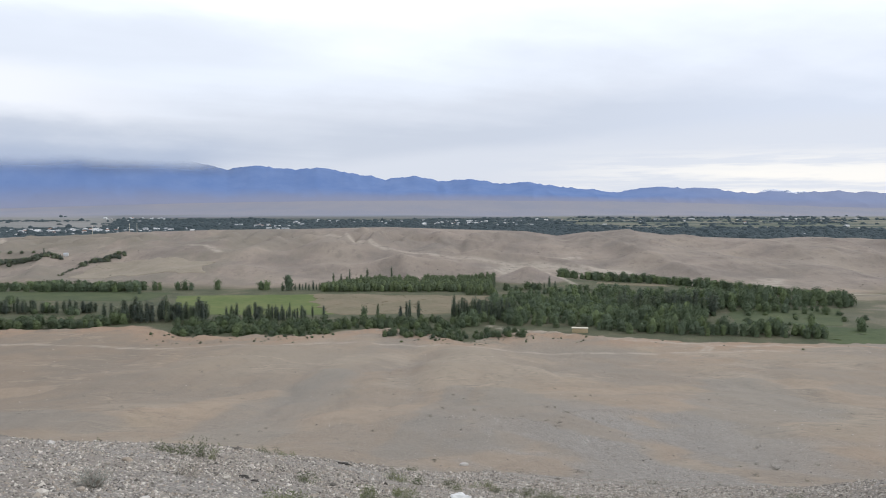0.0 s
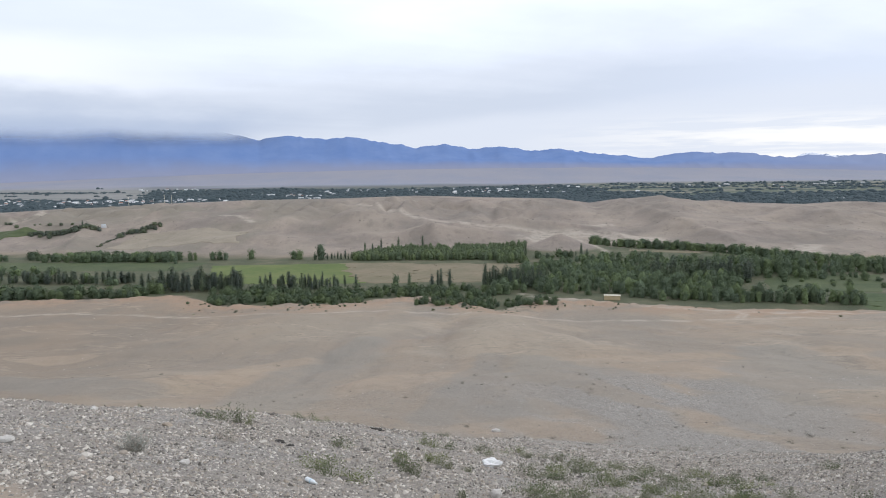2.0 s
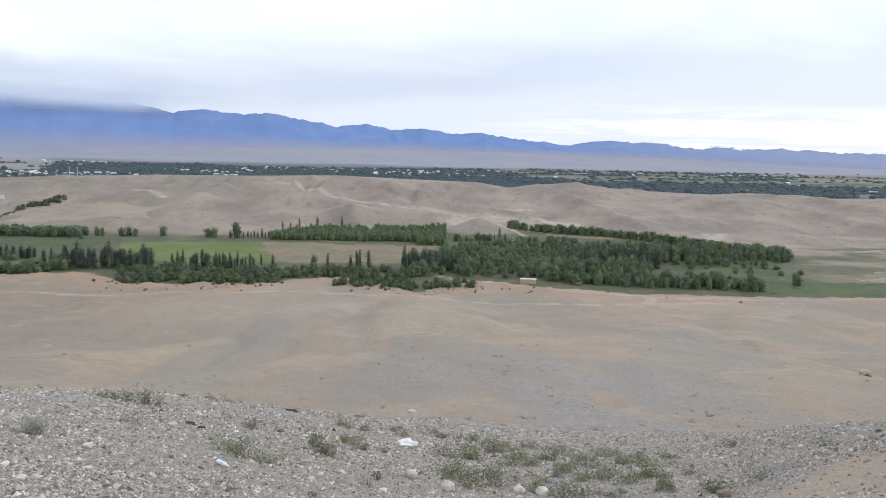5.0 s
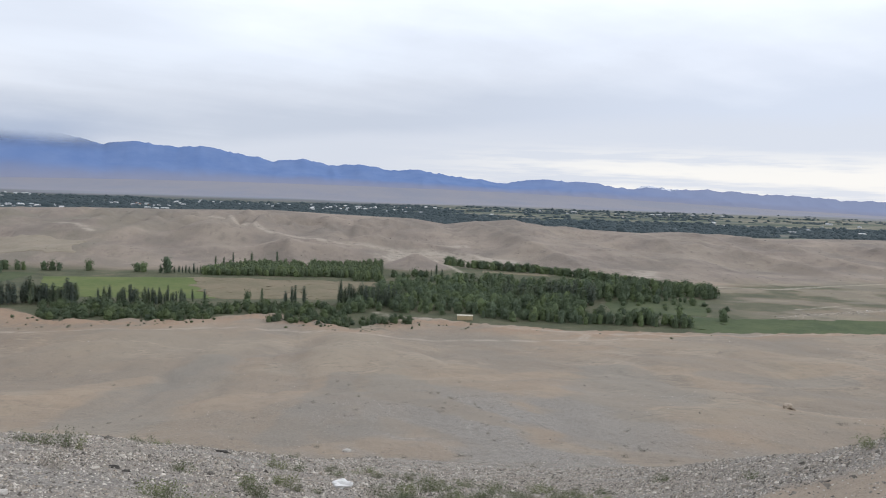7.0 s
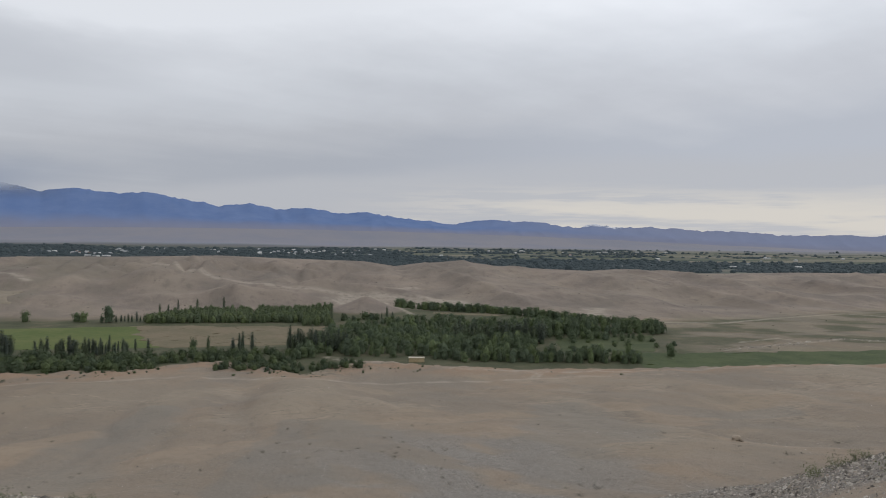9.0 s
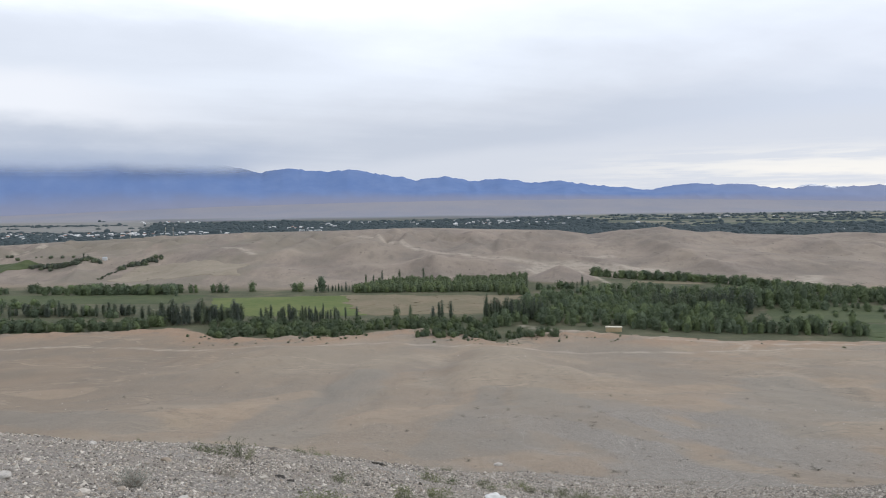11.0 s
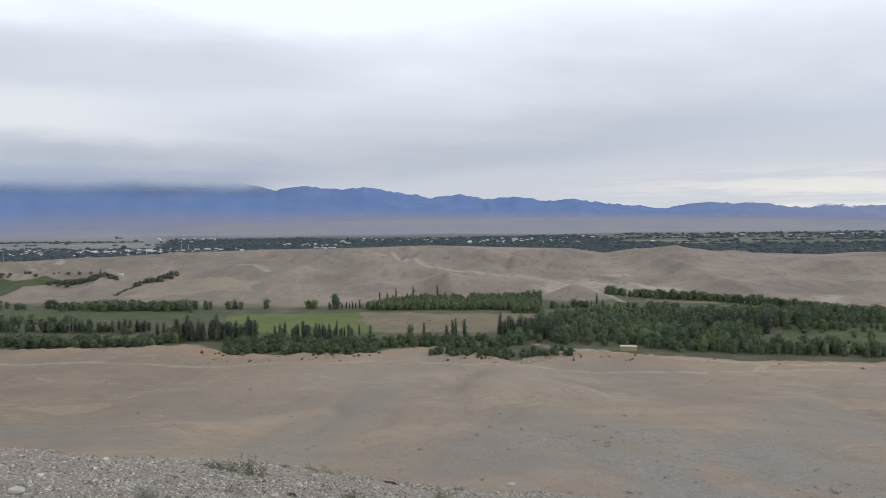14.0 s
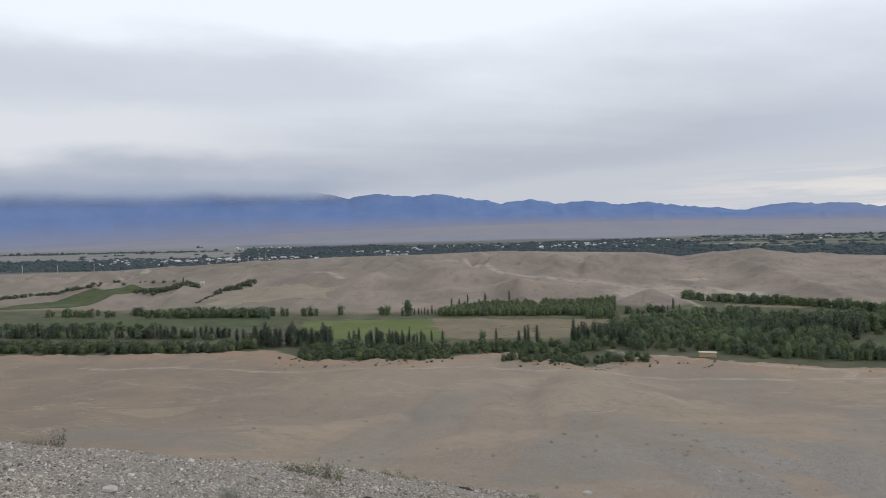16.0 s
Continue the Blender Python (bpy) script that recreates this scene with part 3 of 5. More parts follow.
scrubby = 0.45 * np.exp(-((GX - 24) / 34) ** 2) * smooth(-20, -3, GY - edge_v) * (GY < edge_v + 6) * smooth(-0.1, 0.1, fbm(GX / 7, GY / 4, 3))
ground_me.attributes["grass"].data.foreach_set("value", np.maximum(scrubby.ravel(), np.array([d.value for d in ground_me.attributes["grass"].data])).astype(np.float32))
# steppe tint in the west, and a darker patch over the low mound
mask(ground_me, "steppe", np.clip(0.25 + 0.75 * smooth(-60, -220, GX) + 1.2 * np.exp(-((GX + 148) / 30) ** 2 - ((GY - 530) / 18) ** 2), 0, 1))
# sand turns darker and browner towards the west
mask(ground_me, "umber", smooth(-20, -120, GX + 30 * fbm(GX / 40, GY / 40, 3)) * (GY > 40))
mask(ground_me, "plain", smooth(880, 1000, GY))
mask(ground_me, "orchard", 1 - smooth(0.06, 0.16, GX / np.maximum(GY, 1) + 0.05 * fbm(GX / 300, GY / 300, 2)))
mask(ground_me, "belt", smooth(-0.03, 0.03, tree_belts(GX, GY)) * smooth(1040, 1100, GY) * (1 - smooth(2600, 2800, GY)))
far_side = GX / np.maximum(GY, 1)
# where the ground takes the painted haze colour
mask(ground_me, "hazy_fan", smooth(2400, 2900, GY + 500 * fbm(GX / 700, GY / 500, 3)))
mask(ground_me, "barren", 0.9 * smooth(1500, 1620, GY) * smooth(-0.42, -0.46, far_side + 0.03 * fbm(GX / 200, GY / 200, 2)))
WASHES = [
    ([(-106, 686), (-75, 643), (-53, 612), (-24, 592), (7, 583), (46, 580), (86, 570)], 4.0),
    ([(42, 551), (63, 575), (80, 579), (104, 564), (136, 558)], 15.0),
    ([(78, 560), (85, 481)], 3.0), ([(99, 628), (114, 634)], 4.0), ([(202, 464), (222, 498)], 9.0),
    ([(-211, 608), (-183, 594), (-174, 582)], 3.0), ([(-432, 683), (-400, 676), (-407, 701), (-445, 752)], 3.0),
    ([(238, 434), (276, 427), (341, 456), (409, 480), (435, 450), (462, 417)], 2.0),
    ([(205, 317), (239, 329), (298, 349), (322, 333), (346, 311)], 1.6), ([(232, 343), (263, 356), (267, 338)], 1.5),
    ([(61, 281), (79, 272), (103, 262), (135, 258), (190, 256), (260, 250)], 2.0), ([(20, 316), (33, 302), (50, 291)], 2.5),
    ([(88, 252), (95, 265)], 1.0), ([(90, 252), (97, 265)], 1.0),
    ([(-185, 264), (-140, 262), (-100, 260), (-60, 256), (-40, 268), (-15, 266), (10, 252), (40, 250), (85, 247), (115, 248)], 1.5),
]
wash_v = np.zeros_like(GX)
for line, width in WASHES:
    wash_v = np.maximum(wash_v, near_line(GX, GY, line, width))
mask(ground_me, "wash", wash_v)
RUNNELS = [
    ([(-24, 184), (-27, 159), (-30, 131), (-29, 99)], 7), ([(-83, 121), (-69, 116), (-55, 108)], 8), ([(12, 148), (15, 115), (17, 86), (19, 68), (13, 36)], 6),
    ([(32, 110), (33, 94), (32, 78)], 3.5), ([(68, 172), (57, 129), (46, 102)], 8), ([(3, 153), (0, 120), (-3, 109), (-5, 84)], 3.5),
    ([(4, 118), (4, 91)], 8), ([(48, 131), (32, 81), (33, 74)], 7), ([(91, 163), (102, 152), (115, 151)], 6),
]
TONGUES = [
    ([(-40, 122), (-42, 150), (-36, 158)], 3.5), ([(-47, 118), (-44, 123)], 2), ([(1, 77), (6, 78), (9, 83)], 3), ([(33, 113), (44, 128), (42, 104)], 6),
    ([(80, 171), (89, 164), (85, 141)], 6), ([(24, 149), (32, 144), (44, 155)], 5), ([(-21, 112), (-14, 116), (-8, 131)], 6),
    ([(-98, 160), (-90, 163)], 3), ([(82, 150), (95, 150)], 3), ([(44, 110), (44, 97)], 5), ([(65, 99), (66, 97)], 1.5),
]
for name, lines in (("runnel", RUNNELS), ("tongue", TONGUES)):
    best = np.zeros_like(GX)
    for line, width in lines:
        best = np.maximum(best, near_line(GX, GY, line, width))
    mask(ground_me, name, best)
ground = tagged(new("ground", ground_me), "stony bare desert hillside falling to a green valley and pale hills", "ground", kind="structure")

# ======== mountains at the end of the plain ========
MT_AZ = (-80, -39, -30, -23.6, -18.4, -16, -14.4, -11.2, -9.5, -6.2, -4.4, -1.9, -0.4, 2, 4.1, 6.5, 9.2, 13, 16, 17.7, 19.7, 22.2, 23.4, 24.7, 27.2, 30.5, 34.6, 36.5, 42, 47.8, 70)
MT_EL = (4.2, 4.3, 4.3, 4.2, 3.35, 2.75, 3.05, 2.85, 3.05, 2.45, 2.2, 2.36, 2.0, 2.15, 1.85, 1.88, 1.57, 1.13, 1.53, 1.37, 1.43, 1.0, 1.1, 1.05, 1.15, 0.92, 0.84, 0.62, 0.7, 0.7, 0.7)


def mountain_range():
    maz = np.linspace(-75, 70, 1250)
    mr = np.linspace(4150, 4900, 34)
    AA, MR = np.meshgrid(maz, mr, indexing="ij")
    jag = 0.17 * (0.5 - np.abs(2 * vnoise(AA / 1.5, AA * 0 + 2.4) - 1)) + 0.13 * (0.5 - np.abs(2 * vnoise(AA / 0.55, AA * 0 + 5.4) - 1)) + 0.05 * fbm(AA / 0.3, AA * 0 + 2, 3)
    crest = 50 + 4650 * np.tan(np.radians(np.interp(AA, MT_AZ, MT_EL)))
    u = (MR - 4150) / 500
    s = np.where(u < 1, u ** 1.5, np.maximum(1 - (u - 1) * 1.6, 0))
    xx, yy = MR * np.sin(np.radians(AA)), MR * np.cos(np.radians(AA))
    base = height(xx, yy) - 1.5
    crest = np.maximum(crest, base + 3)
    spur = (1 - np.abs(2 * vnoise(AA / 1.6 + 0.6 * u, u * 1.2 + 3) - 1)) - 0.5 + 0.6 * fbm(AA / 0.7, u * 3, 3)
    z = base + (crest - base) * s + (0.015 + 0.125 * smooth(-14, 4, AA)) * (crest - base) * spur * np.sin(np.pi * np.clip(u, 0, 1)) + 4650 * np.radians(jag) * np.clip(s, 0, 1) ** 5
    m, nt, b = mat("hazy_mountain_rock", 1.0)
    p = position(nt)
    n = noise_tex(nt, p, 0.006, 6, 0.6)
    sep = node(nt, "ShaderNodeSeparateXYZ")
    nt.links.new(p, sep.inputs[0])
    # blue of the distance haze, put into the rock and scree colours
    hazy_rock = ramp(nt, n, (0.35, (0.138, 0.213, 0.405)), (0.65, (0.172, 0.247, 0.435)))
    # paler with thicker painted haze towards the east
    hazy_rock = mixc(nt, math_n(nt, "MULTIPLY", span(nt, sep.outputs["X"], 700, 2400), 0.85), hazy_rock, (0.255, 0.285, 0.39))
    hazy_scree = ramp(nt, n, (0.35, (0.225, 0.250, 0.345)), (0.65, (0.250, 0.265, 0.345)))
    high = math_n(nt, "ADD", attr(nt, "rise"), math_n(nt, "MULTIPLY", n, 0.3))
    col = mixc(nt, span(nt, high, 0.14, 0.52), hazy_scree, hazy_rock)
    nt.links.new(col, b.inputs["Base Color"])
    b.inputs["Specular IOR Level"].default_value = 0.0
    # tops that vanish in the cloud base
    soft = math_n(nt, "ADD", sep.outputs["Z"], math_n(nt, "MULTIPLY", noise_tex(nt, p, 0.0022, 4, 0.5), 110.0))
    cloud_in = math_n(nt, "MULTIPLY", span(nt, soft, 270, 405), span(nt, sep.outputs["X"], -1050, -1480))
    tr = node(nt, "ShaderNodeBsdfTransparent")
    mx = node(nt, "ShaderNodeMixShader")
    nt.links.new(cloud_in, mx.inputs[0])
    nt.links.new(b.outputs[0], mx.inputs[1])
    nt.links.new(tr.outputs[0], mx.inputs[2])
    nt.links.new(mx.outputs[0], nt.nodes["Material Output"].inputs["Surface"])
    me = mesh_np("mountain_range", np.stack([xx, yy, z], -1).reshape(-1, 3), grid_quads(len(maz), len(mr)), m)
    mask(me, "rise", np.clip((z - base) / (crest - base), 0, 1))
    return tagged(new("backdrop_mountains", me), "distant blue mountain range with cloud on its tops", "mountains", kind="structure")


mountain_range()


def snow_peaks():
    """White crests that look over the range's lowest gap."""
    maz = np.linspace(21.8, 28.0, 160)
    mr = np.linspace(4905, 4945, 8)
    AA, MR = np.meshgrid(maz, mr, indexing="ij")
    el = 0.9 + 0.42 * np.exp(-((AA - 23.6) / 0.9) ** 2) + 0.24 * np.exp(-((AA - 25.3) / 1.5) ** 2) + 0.18 * fbm(AA / 0.35, AA * 0, 3)
    u = (MR - 4905) / 40
    z = 50 + MR * np.tan(np.radians(el)) * (1 - (1 - u) ** 2 * 0.5)
    m, nt, b = mat("hazy_snow_and_rock", 0.9)
    # distance haze painted in as the blue of the rock between the snow
    col = ramp(nt, noise_tex(nt, position(nt), 0.03, 6, 0.7), (0.42, (0.25, 0.30, 0.42)), (0.52, (0.75, 0.78, 0.84)))
    nt.links.new(col, b.inputs["Base Color"])
    me = mesh_np("snow_peaks", np.stack([MR * np.sin(np.radians(AA)), MR * np.cos(np.radians(AA)), z], -1).reshape(-1, 3), grid_quads(len(maz), len(mr)), m)
    return tagged(new("backdrop_snow_peaks", me), "snow-streaked peaks far behind the blue range", "mountains", kind="structure")


snow_peaks()


# ======== trees ========
def leaf_cloud(pts, size, r, heart=None):
    """Small bent leaf clumps, one folded quad each, turned outwards from the crown's heart."""
    n = len(pts)
    if heart is None:
        out = r.normal(size=(n, 3))
    else:
        out = pts - heart
        out = out / (np.linalg.norm(out, axis=1)[:, None] + 1e-6) + np.array([0, 0, 0.2]) + 0.38 * r.normal(size=(n, 3))
    d = np.cross(out, r.normal(size=(n, 3)))
    d /= np.linalg.norm(d, axis=1)[:, None]
    q = np.cross(out, d)
    q /= np.linalg.norm(q, axis=1)[:, None]
    s = (size * r.uniform(0.6, 1.4, n))[:, None]
    up = np.cross(d, q) * s * 0.3
    v = np.stack([pts - d * s, pts - q * s * 0.75 + up, pts + d * s, pts + q * s * 0.75 + up], 1).reshape(-1, 3)
    f = np.arange(n * 4).reshape(-1, 4)
    return v, f


def core(h, w, z0, r, tall):
    """An uneven closed body inside the crown."""
    nu, nv = 10, 7
    th = np.linspace(0, 2 * np.pi, nu, endpoint=False)
    v, f = [], []
    for j in range(nv):
        t = j / (nv - 1)
        prof = math.sin(math.pi * (0.04 + 0.92 * t)) ** 0.5 * (1 - 0.3 * t) if tall else (1.02 - t ** 1.5) ** 0.7 * (0.75 + 0.6 * t)
        for a0 in th:
            k = w * prof * (0.66 + 0.5 * r.random())
            v.append((k * math.cos(a0), k * math.sin(a0), z0 + t * (h - z0) * (0.96 + 0.05 * r.random())))
    for j in range(nv - 1):
        for i in range(nu):
            f.append((j * nu + i, j * nu + (i + 1) % nu, (j + 1) * nu + (i + 1) % nu, (j + 1) * nu + i))
    return np.array(v), np.array(f)


def tree(name, h, w, z0, leaves, size, material, label, category, seed, tall=False, solid=False):
    r = np.random.default_rng(seed)
    root = None if solid else tagged(new(name), label, category)
    bm = bmesh.new()
    top = h * (0.85 if tall else 0.6)
    rings = []
    for k in range(5):
        t = k / 4
        rad = (0.035 * h * 0.6 if not tall else 0.016 * h) * (1 - 0.75 * t) + 0.02
        cx, cy = 0.05 * w * math.sin(3 * t + seed), 0.05 * w * math.cos(2 * t + seed) - 0.05 * w * math.cos(seed)
        rings.append([bm.verts.new((cx * t + rad * math.cos(q), cy * t + rad * math.sin(q), -0.3 + t * (top + 0.3))) for q in np.linspace(0, 2 * math.pi, 6, endpoint=False)])
    for k in range(4):
        for i in range(6):
            bm.faces.new((rings[k][i], rings[k][(i + 1) % 6], rings[k + 1][(i + 1) % 6], rings[k + 1][i]))
    for k in range(6):  # limbs
        az0, t0 = k * 2.4 + seed, 0.3 + 0.1 * k
        p0 = Vector((0, 0, t0 * top))
        p1 = p0 + Vector((math.cos(az0) * w * 0.6, math.sin(az0) * w * 0.6, h * (0.28 if tall else 0.16)))
        side = Vector((-math.sin(az0), math.cos(az0), 0)) * 0.012 * h
        upv = Vector((0, 0, 0.012 * h))
        tri0 = [bm.verts.new(p0 + o) for o in (side, -side, upv)]
        tip = bm.verts.new(p1)
        for i in range(3):
            bm.faces.new((tri0[i], tri0[(i + 1) % 3], tip))
    if not solid:
        part("trunk", bm, M_BARK, root)
    # crown: lobes of leaf clumps round an uneven body
    cv, cf = core(h * 0.9, w * 0.61, z0, r, tall)
    pts = []
    if tall:
        t = r.random(leaves) ** 0.85
        prof = np.sin(np.pi * (0.07 + 0.88 * t)) ** 0.5 * (1 - 0.3 * t)
        th = r.uniform(0, 2 * np.pi, leaves)
        lobe = 1 + 0.35 * np.sin(2 * th + 9 * t + seed) * np.sin(14 * t + 3 * seed + th)
        k = w * prof * lobe * r.uniform(0.5, 1.15, leaves)
        pts = np.stack([k * np.cos(th), k * np.sin(th), z0 + t * (h * 1.03 - z0)], 1)
    else:
        lobes = 14
        for _ in range(lobes):
            q, t = r.uniform(0, 2 * math.pi), r.uniform(0.02, 0.9)
            k = w * 0.62 * (1 - t ** 1.5) ** 0.7 * (0.75 + 0.6 * t) * r.uniform(0.45, 1.15)
            c = np.array([k * math.cos(q), k * math.sin(q), z0 + t * (h - z0)])
            g = r.normal(size=(leaves // lobes, 3)) * np.array([1, 1, 1.0])
            g /= np.linalg.norm(g, axis=1)[:, None]
            pts.append(c + g * w * r.uniform(0.34, 0.5) * np.array([1, 1, 0.8]) * r.uniform(0.75, 1.08, (len(g), 1)))
        pts = np.concatenate(pts)
        pts[:, 2] = np.abs(pts[:, 2] - 0.05) + 0.05
    heart = np.stack([0 * pts[:, 0], 0 * pts[:, 0], pts[:, 2] * 0.8 if tall else 0.35 * h + 0.35 * pts[:, 2]], 1)
    lv, lf = leaf_cloud(pts, size, r, heart)
    me = mesh_np("crown", np.concatenate([cv, lv]), np.concatenate([cf, lf + len(cv)]), material, False)
    if solid:
        me.name = name
        return tagged(new(name, me), label, category)
    part_mesh("crown", me, root)
    return root


poplars = [tree("poplar_tree", 8.2 + i % 3, 0.9 + 0.1 * i, 0.5, 270, 0.215, M_POPLAR, "tall narrow dark green poplar beside the fields", "tree", 10 + i, True) for i in range(5)]
willows = [tree("willow_tree", 5.6 + 0.6 * i, 2.6 + 0.25 * i, 0.2, 330, 0.30, M_BROAD, "rounded dark green willow standing in the valley", "tree", 30 + i) for i in range(4)]
elms = [tree("elm_tree", 7.2 + 0.8 * i, 2.5 + 0.22 * i, 0.4, 350, 0.315, M_BROAD, "leafy dark green tree of the dense wood", "tree", 40 + i) for i in range(5)]
wood_trees = [tree("wood_tree", 7.0 + 0.8 * i, 2.6 + 0.25 * i, 0.3, 350, 0.315, M_BROAD, "rounded green tree in the middle of the wood", "tree", 45 + i) for i in range(4)]
ashes = [tree("ash_tree", 6.0 + 0.6 * i, 2.3 + 0.2 * i, 0.2, 250, 0.30, M_BROAD, "dark green tree in the fringe below the hills", "tree", 80 + i) for i in range(3)]
bushes = [tree("bush", 2.6 + 0.4 * i, 1.9 + 0.2 * i, 0.1, 210, 0.215, M_BUSH, "low round green bush at the field's edge", "bush", 60 + i, solid=True) for i in range(4)]
thickets = [tree("thicket_tree", 5.8 + 0.5 * i, 2.7 + 0.25 * i, 0.1, 320, 0.29, M_BUSH, "dense rounded green tree of the thicket", "tree", 35 + i) for i in range(4)]
shrubs = [tree("hedge_shrub", 2.6 + 0.4 * i, 1.9 + 0.2 * i, 0.1, 180, 0.26, M_HEDGE, "dark green shrub of a hedge on the dry slope", "shrub", 90 + i, solid=True) for i in range(3)]
saltbushes = [tree("saltbush", 0.75 + 0.2 * i, 0.75 + 0.12 * i, 0.02, 84, 0.15, M_SALT, "low grey-green scrub bush on the eroded bluff", "bush", 120 + i, solid=True) for i in range(4)]
groves = [tree("plantation_tree", 6.6 + 0.4 * i, 2.1 + 0.15 * i, 0.2, 215, 0.29, M_GROVE, "leafy green tree of a dense plantation", "tree", 50 + i) for i in range(3)]
used = set()


def plant(kinds, x, y, scale=1.0, wide=1.0, group="", least=0.7, most=1.22):
    src = kinds[int(rng.integers(len(kinds)))]
    z = float(height(x, y)) - 0.05
    m = pose(x, y, z, 0, 0, float(rng.uniform(0, 360)))
    if src.name not in used:
        used.add(src.name)
        ob = src
        ob.matrix_basis = m
    else:
        ob = copy_thing(src, m)
    s = scale * float(rng.uniform(least, most))
    wide *= float(rng.uniform(0.8, 1.3))
    ob.scale = (s * wide, s * wide, s)
    if group:
        tagged(ob, group=group)
    return ob


def scatter(kinds, n, corners, scale=1.0, wide=1.0, group="", gap=2.2, least=0.7, most=1.22):
    """Trees strewn over a four-cornered patch of the plan, not closer than gap."""
    c = np.array(corners, float)
    done = []
    tries = 0
    while len(done) < n and tries < n * 30:
        tries += 1
        u, w = rng.random(2)
        p = (c[0] * (1 - u) + c[1] * u) * (1 - w) + (c[3] * (1 - u) + c[2] * u) * w
        if done and np.min(np.hypot(*(np.array(done) - p).T)) < gap:
            continue
        done.append(p)
        plant(kinds, float(p[0]), float(p[1]), scale, wide, group, least, most)


# thicket and poplar rows along the bluff
scatter(thickets, 172, [(-345, 302), (-138, 309), (-138, 324), (-345, 328)], 0.66, 1.7, "thicket along the bluff", 2.0, 0.85, 1.15)
scatter(poplars, 98, [(-315, 358), (-168, 352), (-168, 362), (-320, 372)], 0.60, 2.2, "row of poplars", 1.3, 0.85, 1.15)
scatter(willows, 36, [(-315, 356), (-168, 350), (-168, 362), (-320, 372)], 0.66, 1.3, "row of poplars", 2.4)
scatter(willows, 52, [(-350, 392), (-225, 386), (-225, 396), (-355, 406)], 0.62, 1.35, "hedge between the fields", 2.4)
scatter(poplars, 52, [(-150, 324), (-106, 326), (-106, 337), (-153, 338)], 0.88, 1.7, "row of poplars", 1.3)
scatter(poplars, 22, [(-100, 331), (-74, 330), (-74, 338), (-100, 340)], 0.66, 1.4, "row of poplars", 0.9)
scatter(poplars, 18, [(-77, 332), (-62, 331), (-62, 338), (-77, 340)], 0.64, 1.35, "row of poplars", 0.9)
for px, py, ps in ((-84, 334, 0.95), (-60, 343, 0.62), (-55, 344, 0.66), (-29.5, 338, 0.82), (-19, 334, 0.76), (-15, 335, 0.82), (-11, 335, 0.8), (-16.5, 338, 0.72)):
    plant(poplars, px, py, ps, 1.3, "", 0.95, 1.05)
scatter(bushes, 130, [(-106, 291), (-44, 291), (-44, 326), (-116, 326)], 0.98, 1.2, "bushes along the bluff", 1.8)
scatter(bushes, 80, [(-44, 310), (8, 304), (8, 330), (-44, 332)], 1.0, 1.05, "bushes along the bluff", 1.8)
scatter(bushes, 74, [(-24, 281), (30, 281), (34, 300), (-20, 302)], 0.76, 1.15, "bushes along the bluff", 1.8)
scatter(bushes, 16, [(-118, 280), (-40, 274), (-40, 290), (-112, 293)], 0.26, 1.4, "bushes above the bluff", 1.2)
scatter(bushes, 18, [(-24, 268), (62, 272), (70, 286), (-20, 282)], 0.24, 1.4, "bushes above the bluff", 1.2)
plant(willows, -35.5, 335, 0.98, 1.0, "", 0.98, 1.02)
scatter(poplars, 30, [(4, 334), (30, 330), (34, 342), (4, 345)], 0.92, 1.4, "row of poplars", 1.5)
# the wood
scatter(wood_trees, 150, [(6, 317), (70, 311), (92, 385), (30, 415)], 0.66, 1.4, "trees of the wood", 2.6)
scatter(willows, 80, [(6, 318), (110, 312), (120, 372), (30, 412)], 0.85, 1.15, "trees of the wood", 2.4)
scatter(elms, 78, [(66, 313), (112, 320), (132, 368), (90, 386)], 0.72, 1.35, "trees of the wood", 2.8)
scatter(poplars, 52, [(82, 345), (128, 348), (134, 364), (84, 368)], 1.05, 1.6, "trees of the wood", 2.2)
scatter(elms, 62, [(126, 384), (206, 376), (212, 392), (130, 402)], 0.74, 1.35, "trees of the wood", 2.5)
scatter(wood_trees, 70, [(92, 388), (140, 400), (186, 402), (86, 446)], 0.72, 1.4, "trees of the wood", 2.5)
scatter(wood_trees, 60, [(40, 402), (95, 388), (112, 452), (66, 456)], 0.66, 1.4, "trees of the wood", 2.6)
scatter(willows, 26, [(130, 360), (186, 350), (192, 368), (136, 378)], 0.66, 1.15, "trees of the wood", 2.8)
scatter(ashes, 74, [(82, 532), (150, 490), (154, 502), (84, 545)], 0.78, 1.6, "fringe of trees below the hills", 1.5)
scatter(ashes, 66, [(148, 490), (212, 396), (215, 406), (154, 500)], 0.8, 1.6, "fringe of trees below the hills", 2.2)
scatter(ashes, 72, [(62, 300), (152, 284), (156, 297), (64, 314)], 0.66, 1.2, "low trees along the meadow", 1.3)
scatter(bushes, 20, [(112, 318), (180, 304), (196, 352), (126, 352)], 0.7, 1.4, "bushes in the meadow", 3.0)
scatter(elms, 30, [(118, 370), (162, 372), (166, 390), (122, 398)], 1.05, 1.1, "trees of the wood", 2.6)
plant(willows, 170, 303, 0.95, 1.05)
scatter(elms, 30, [(74, 302), (150, 290), (152, 299), (76, 312)], 0.66, 1.3, "low trees along the meadow", 2.2)
for px, py, ps in ((31, 450, 1.0), (62, 458, 0.7), (65, 457, 0.85), (68.5, 457, 0.8), (59, 458, 0.5)):
    plant(poplars, px, py, ps, 1.1)
scatter(bushes, 8, [(36, 452), (58, 450), (60, 458), (38, 458)], 1.2, 1.1, "bushes below the knoll", 2.4)
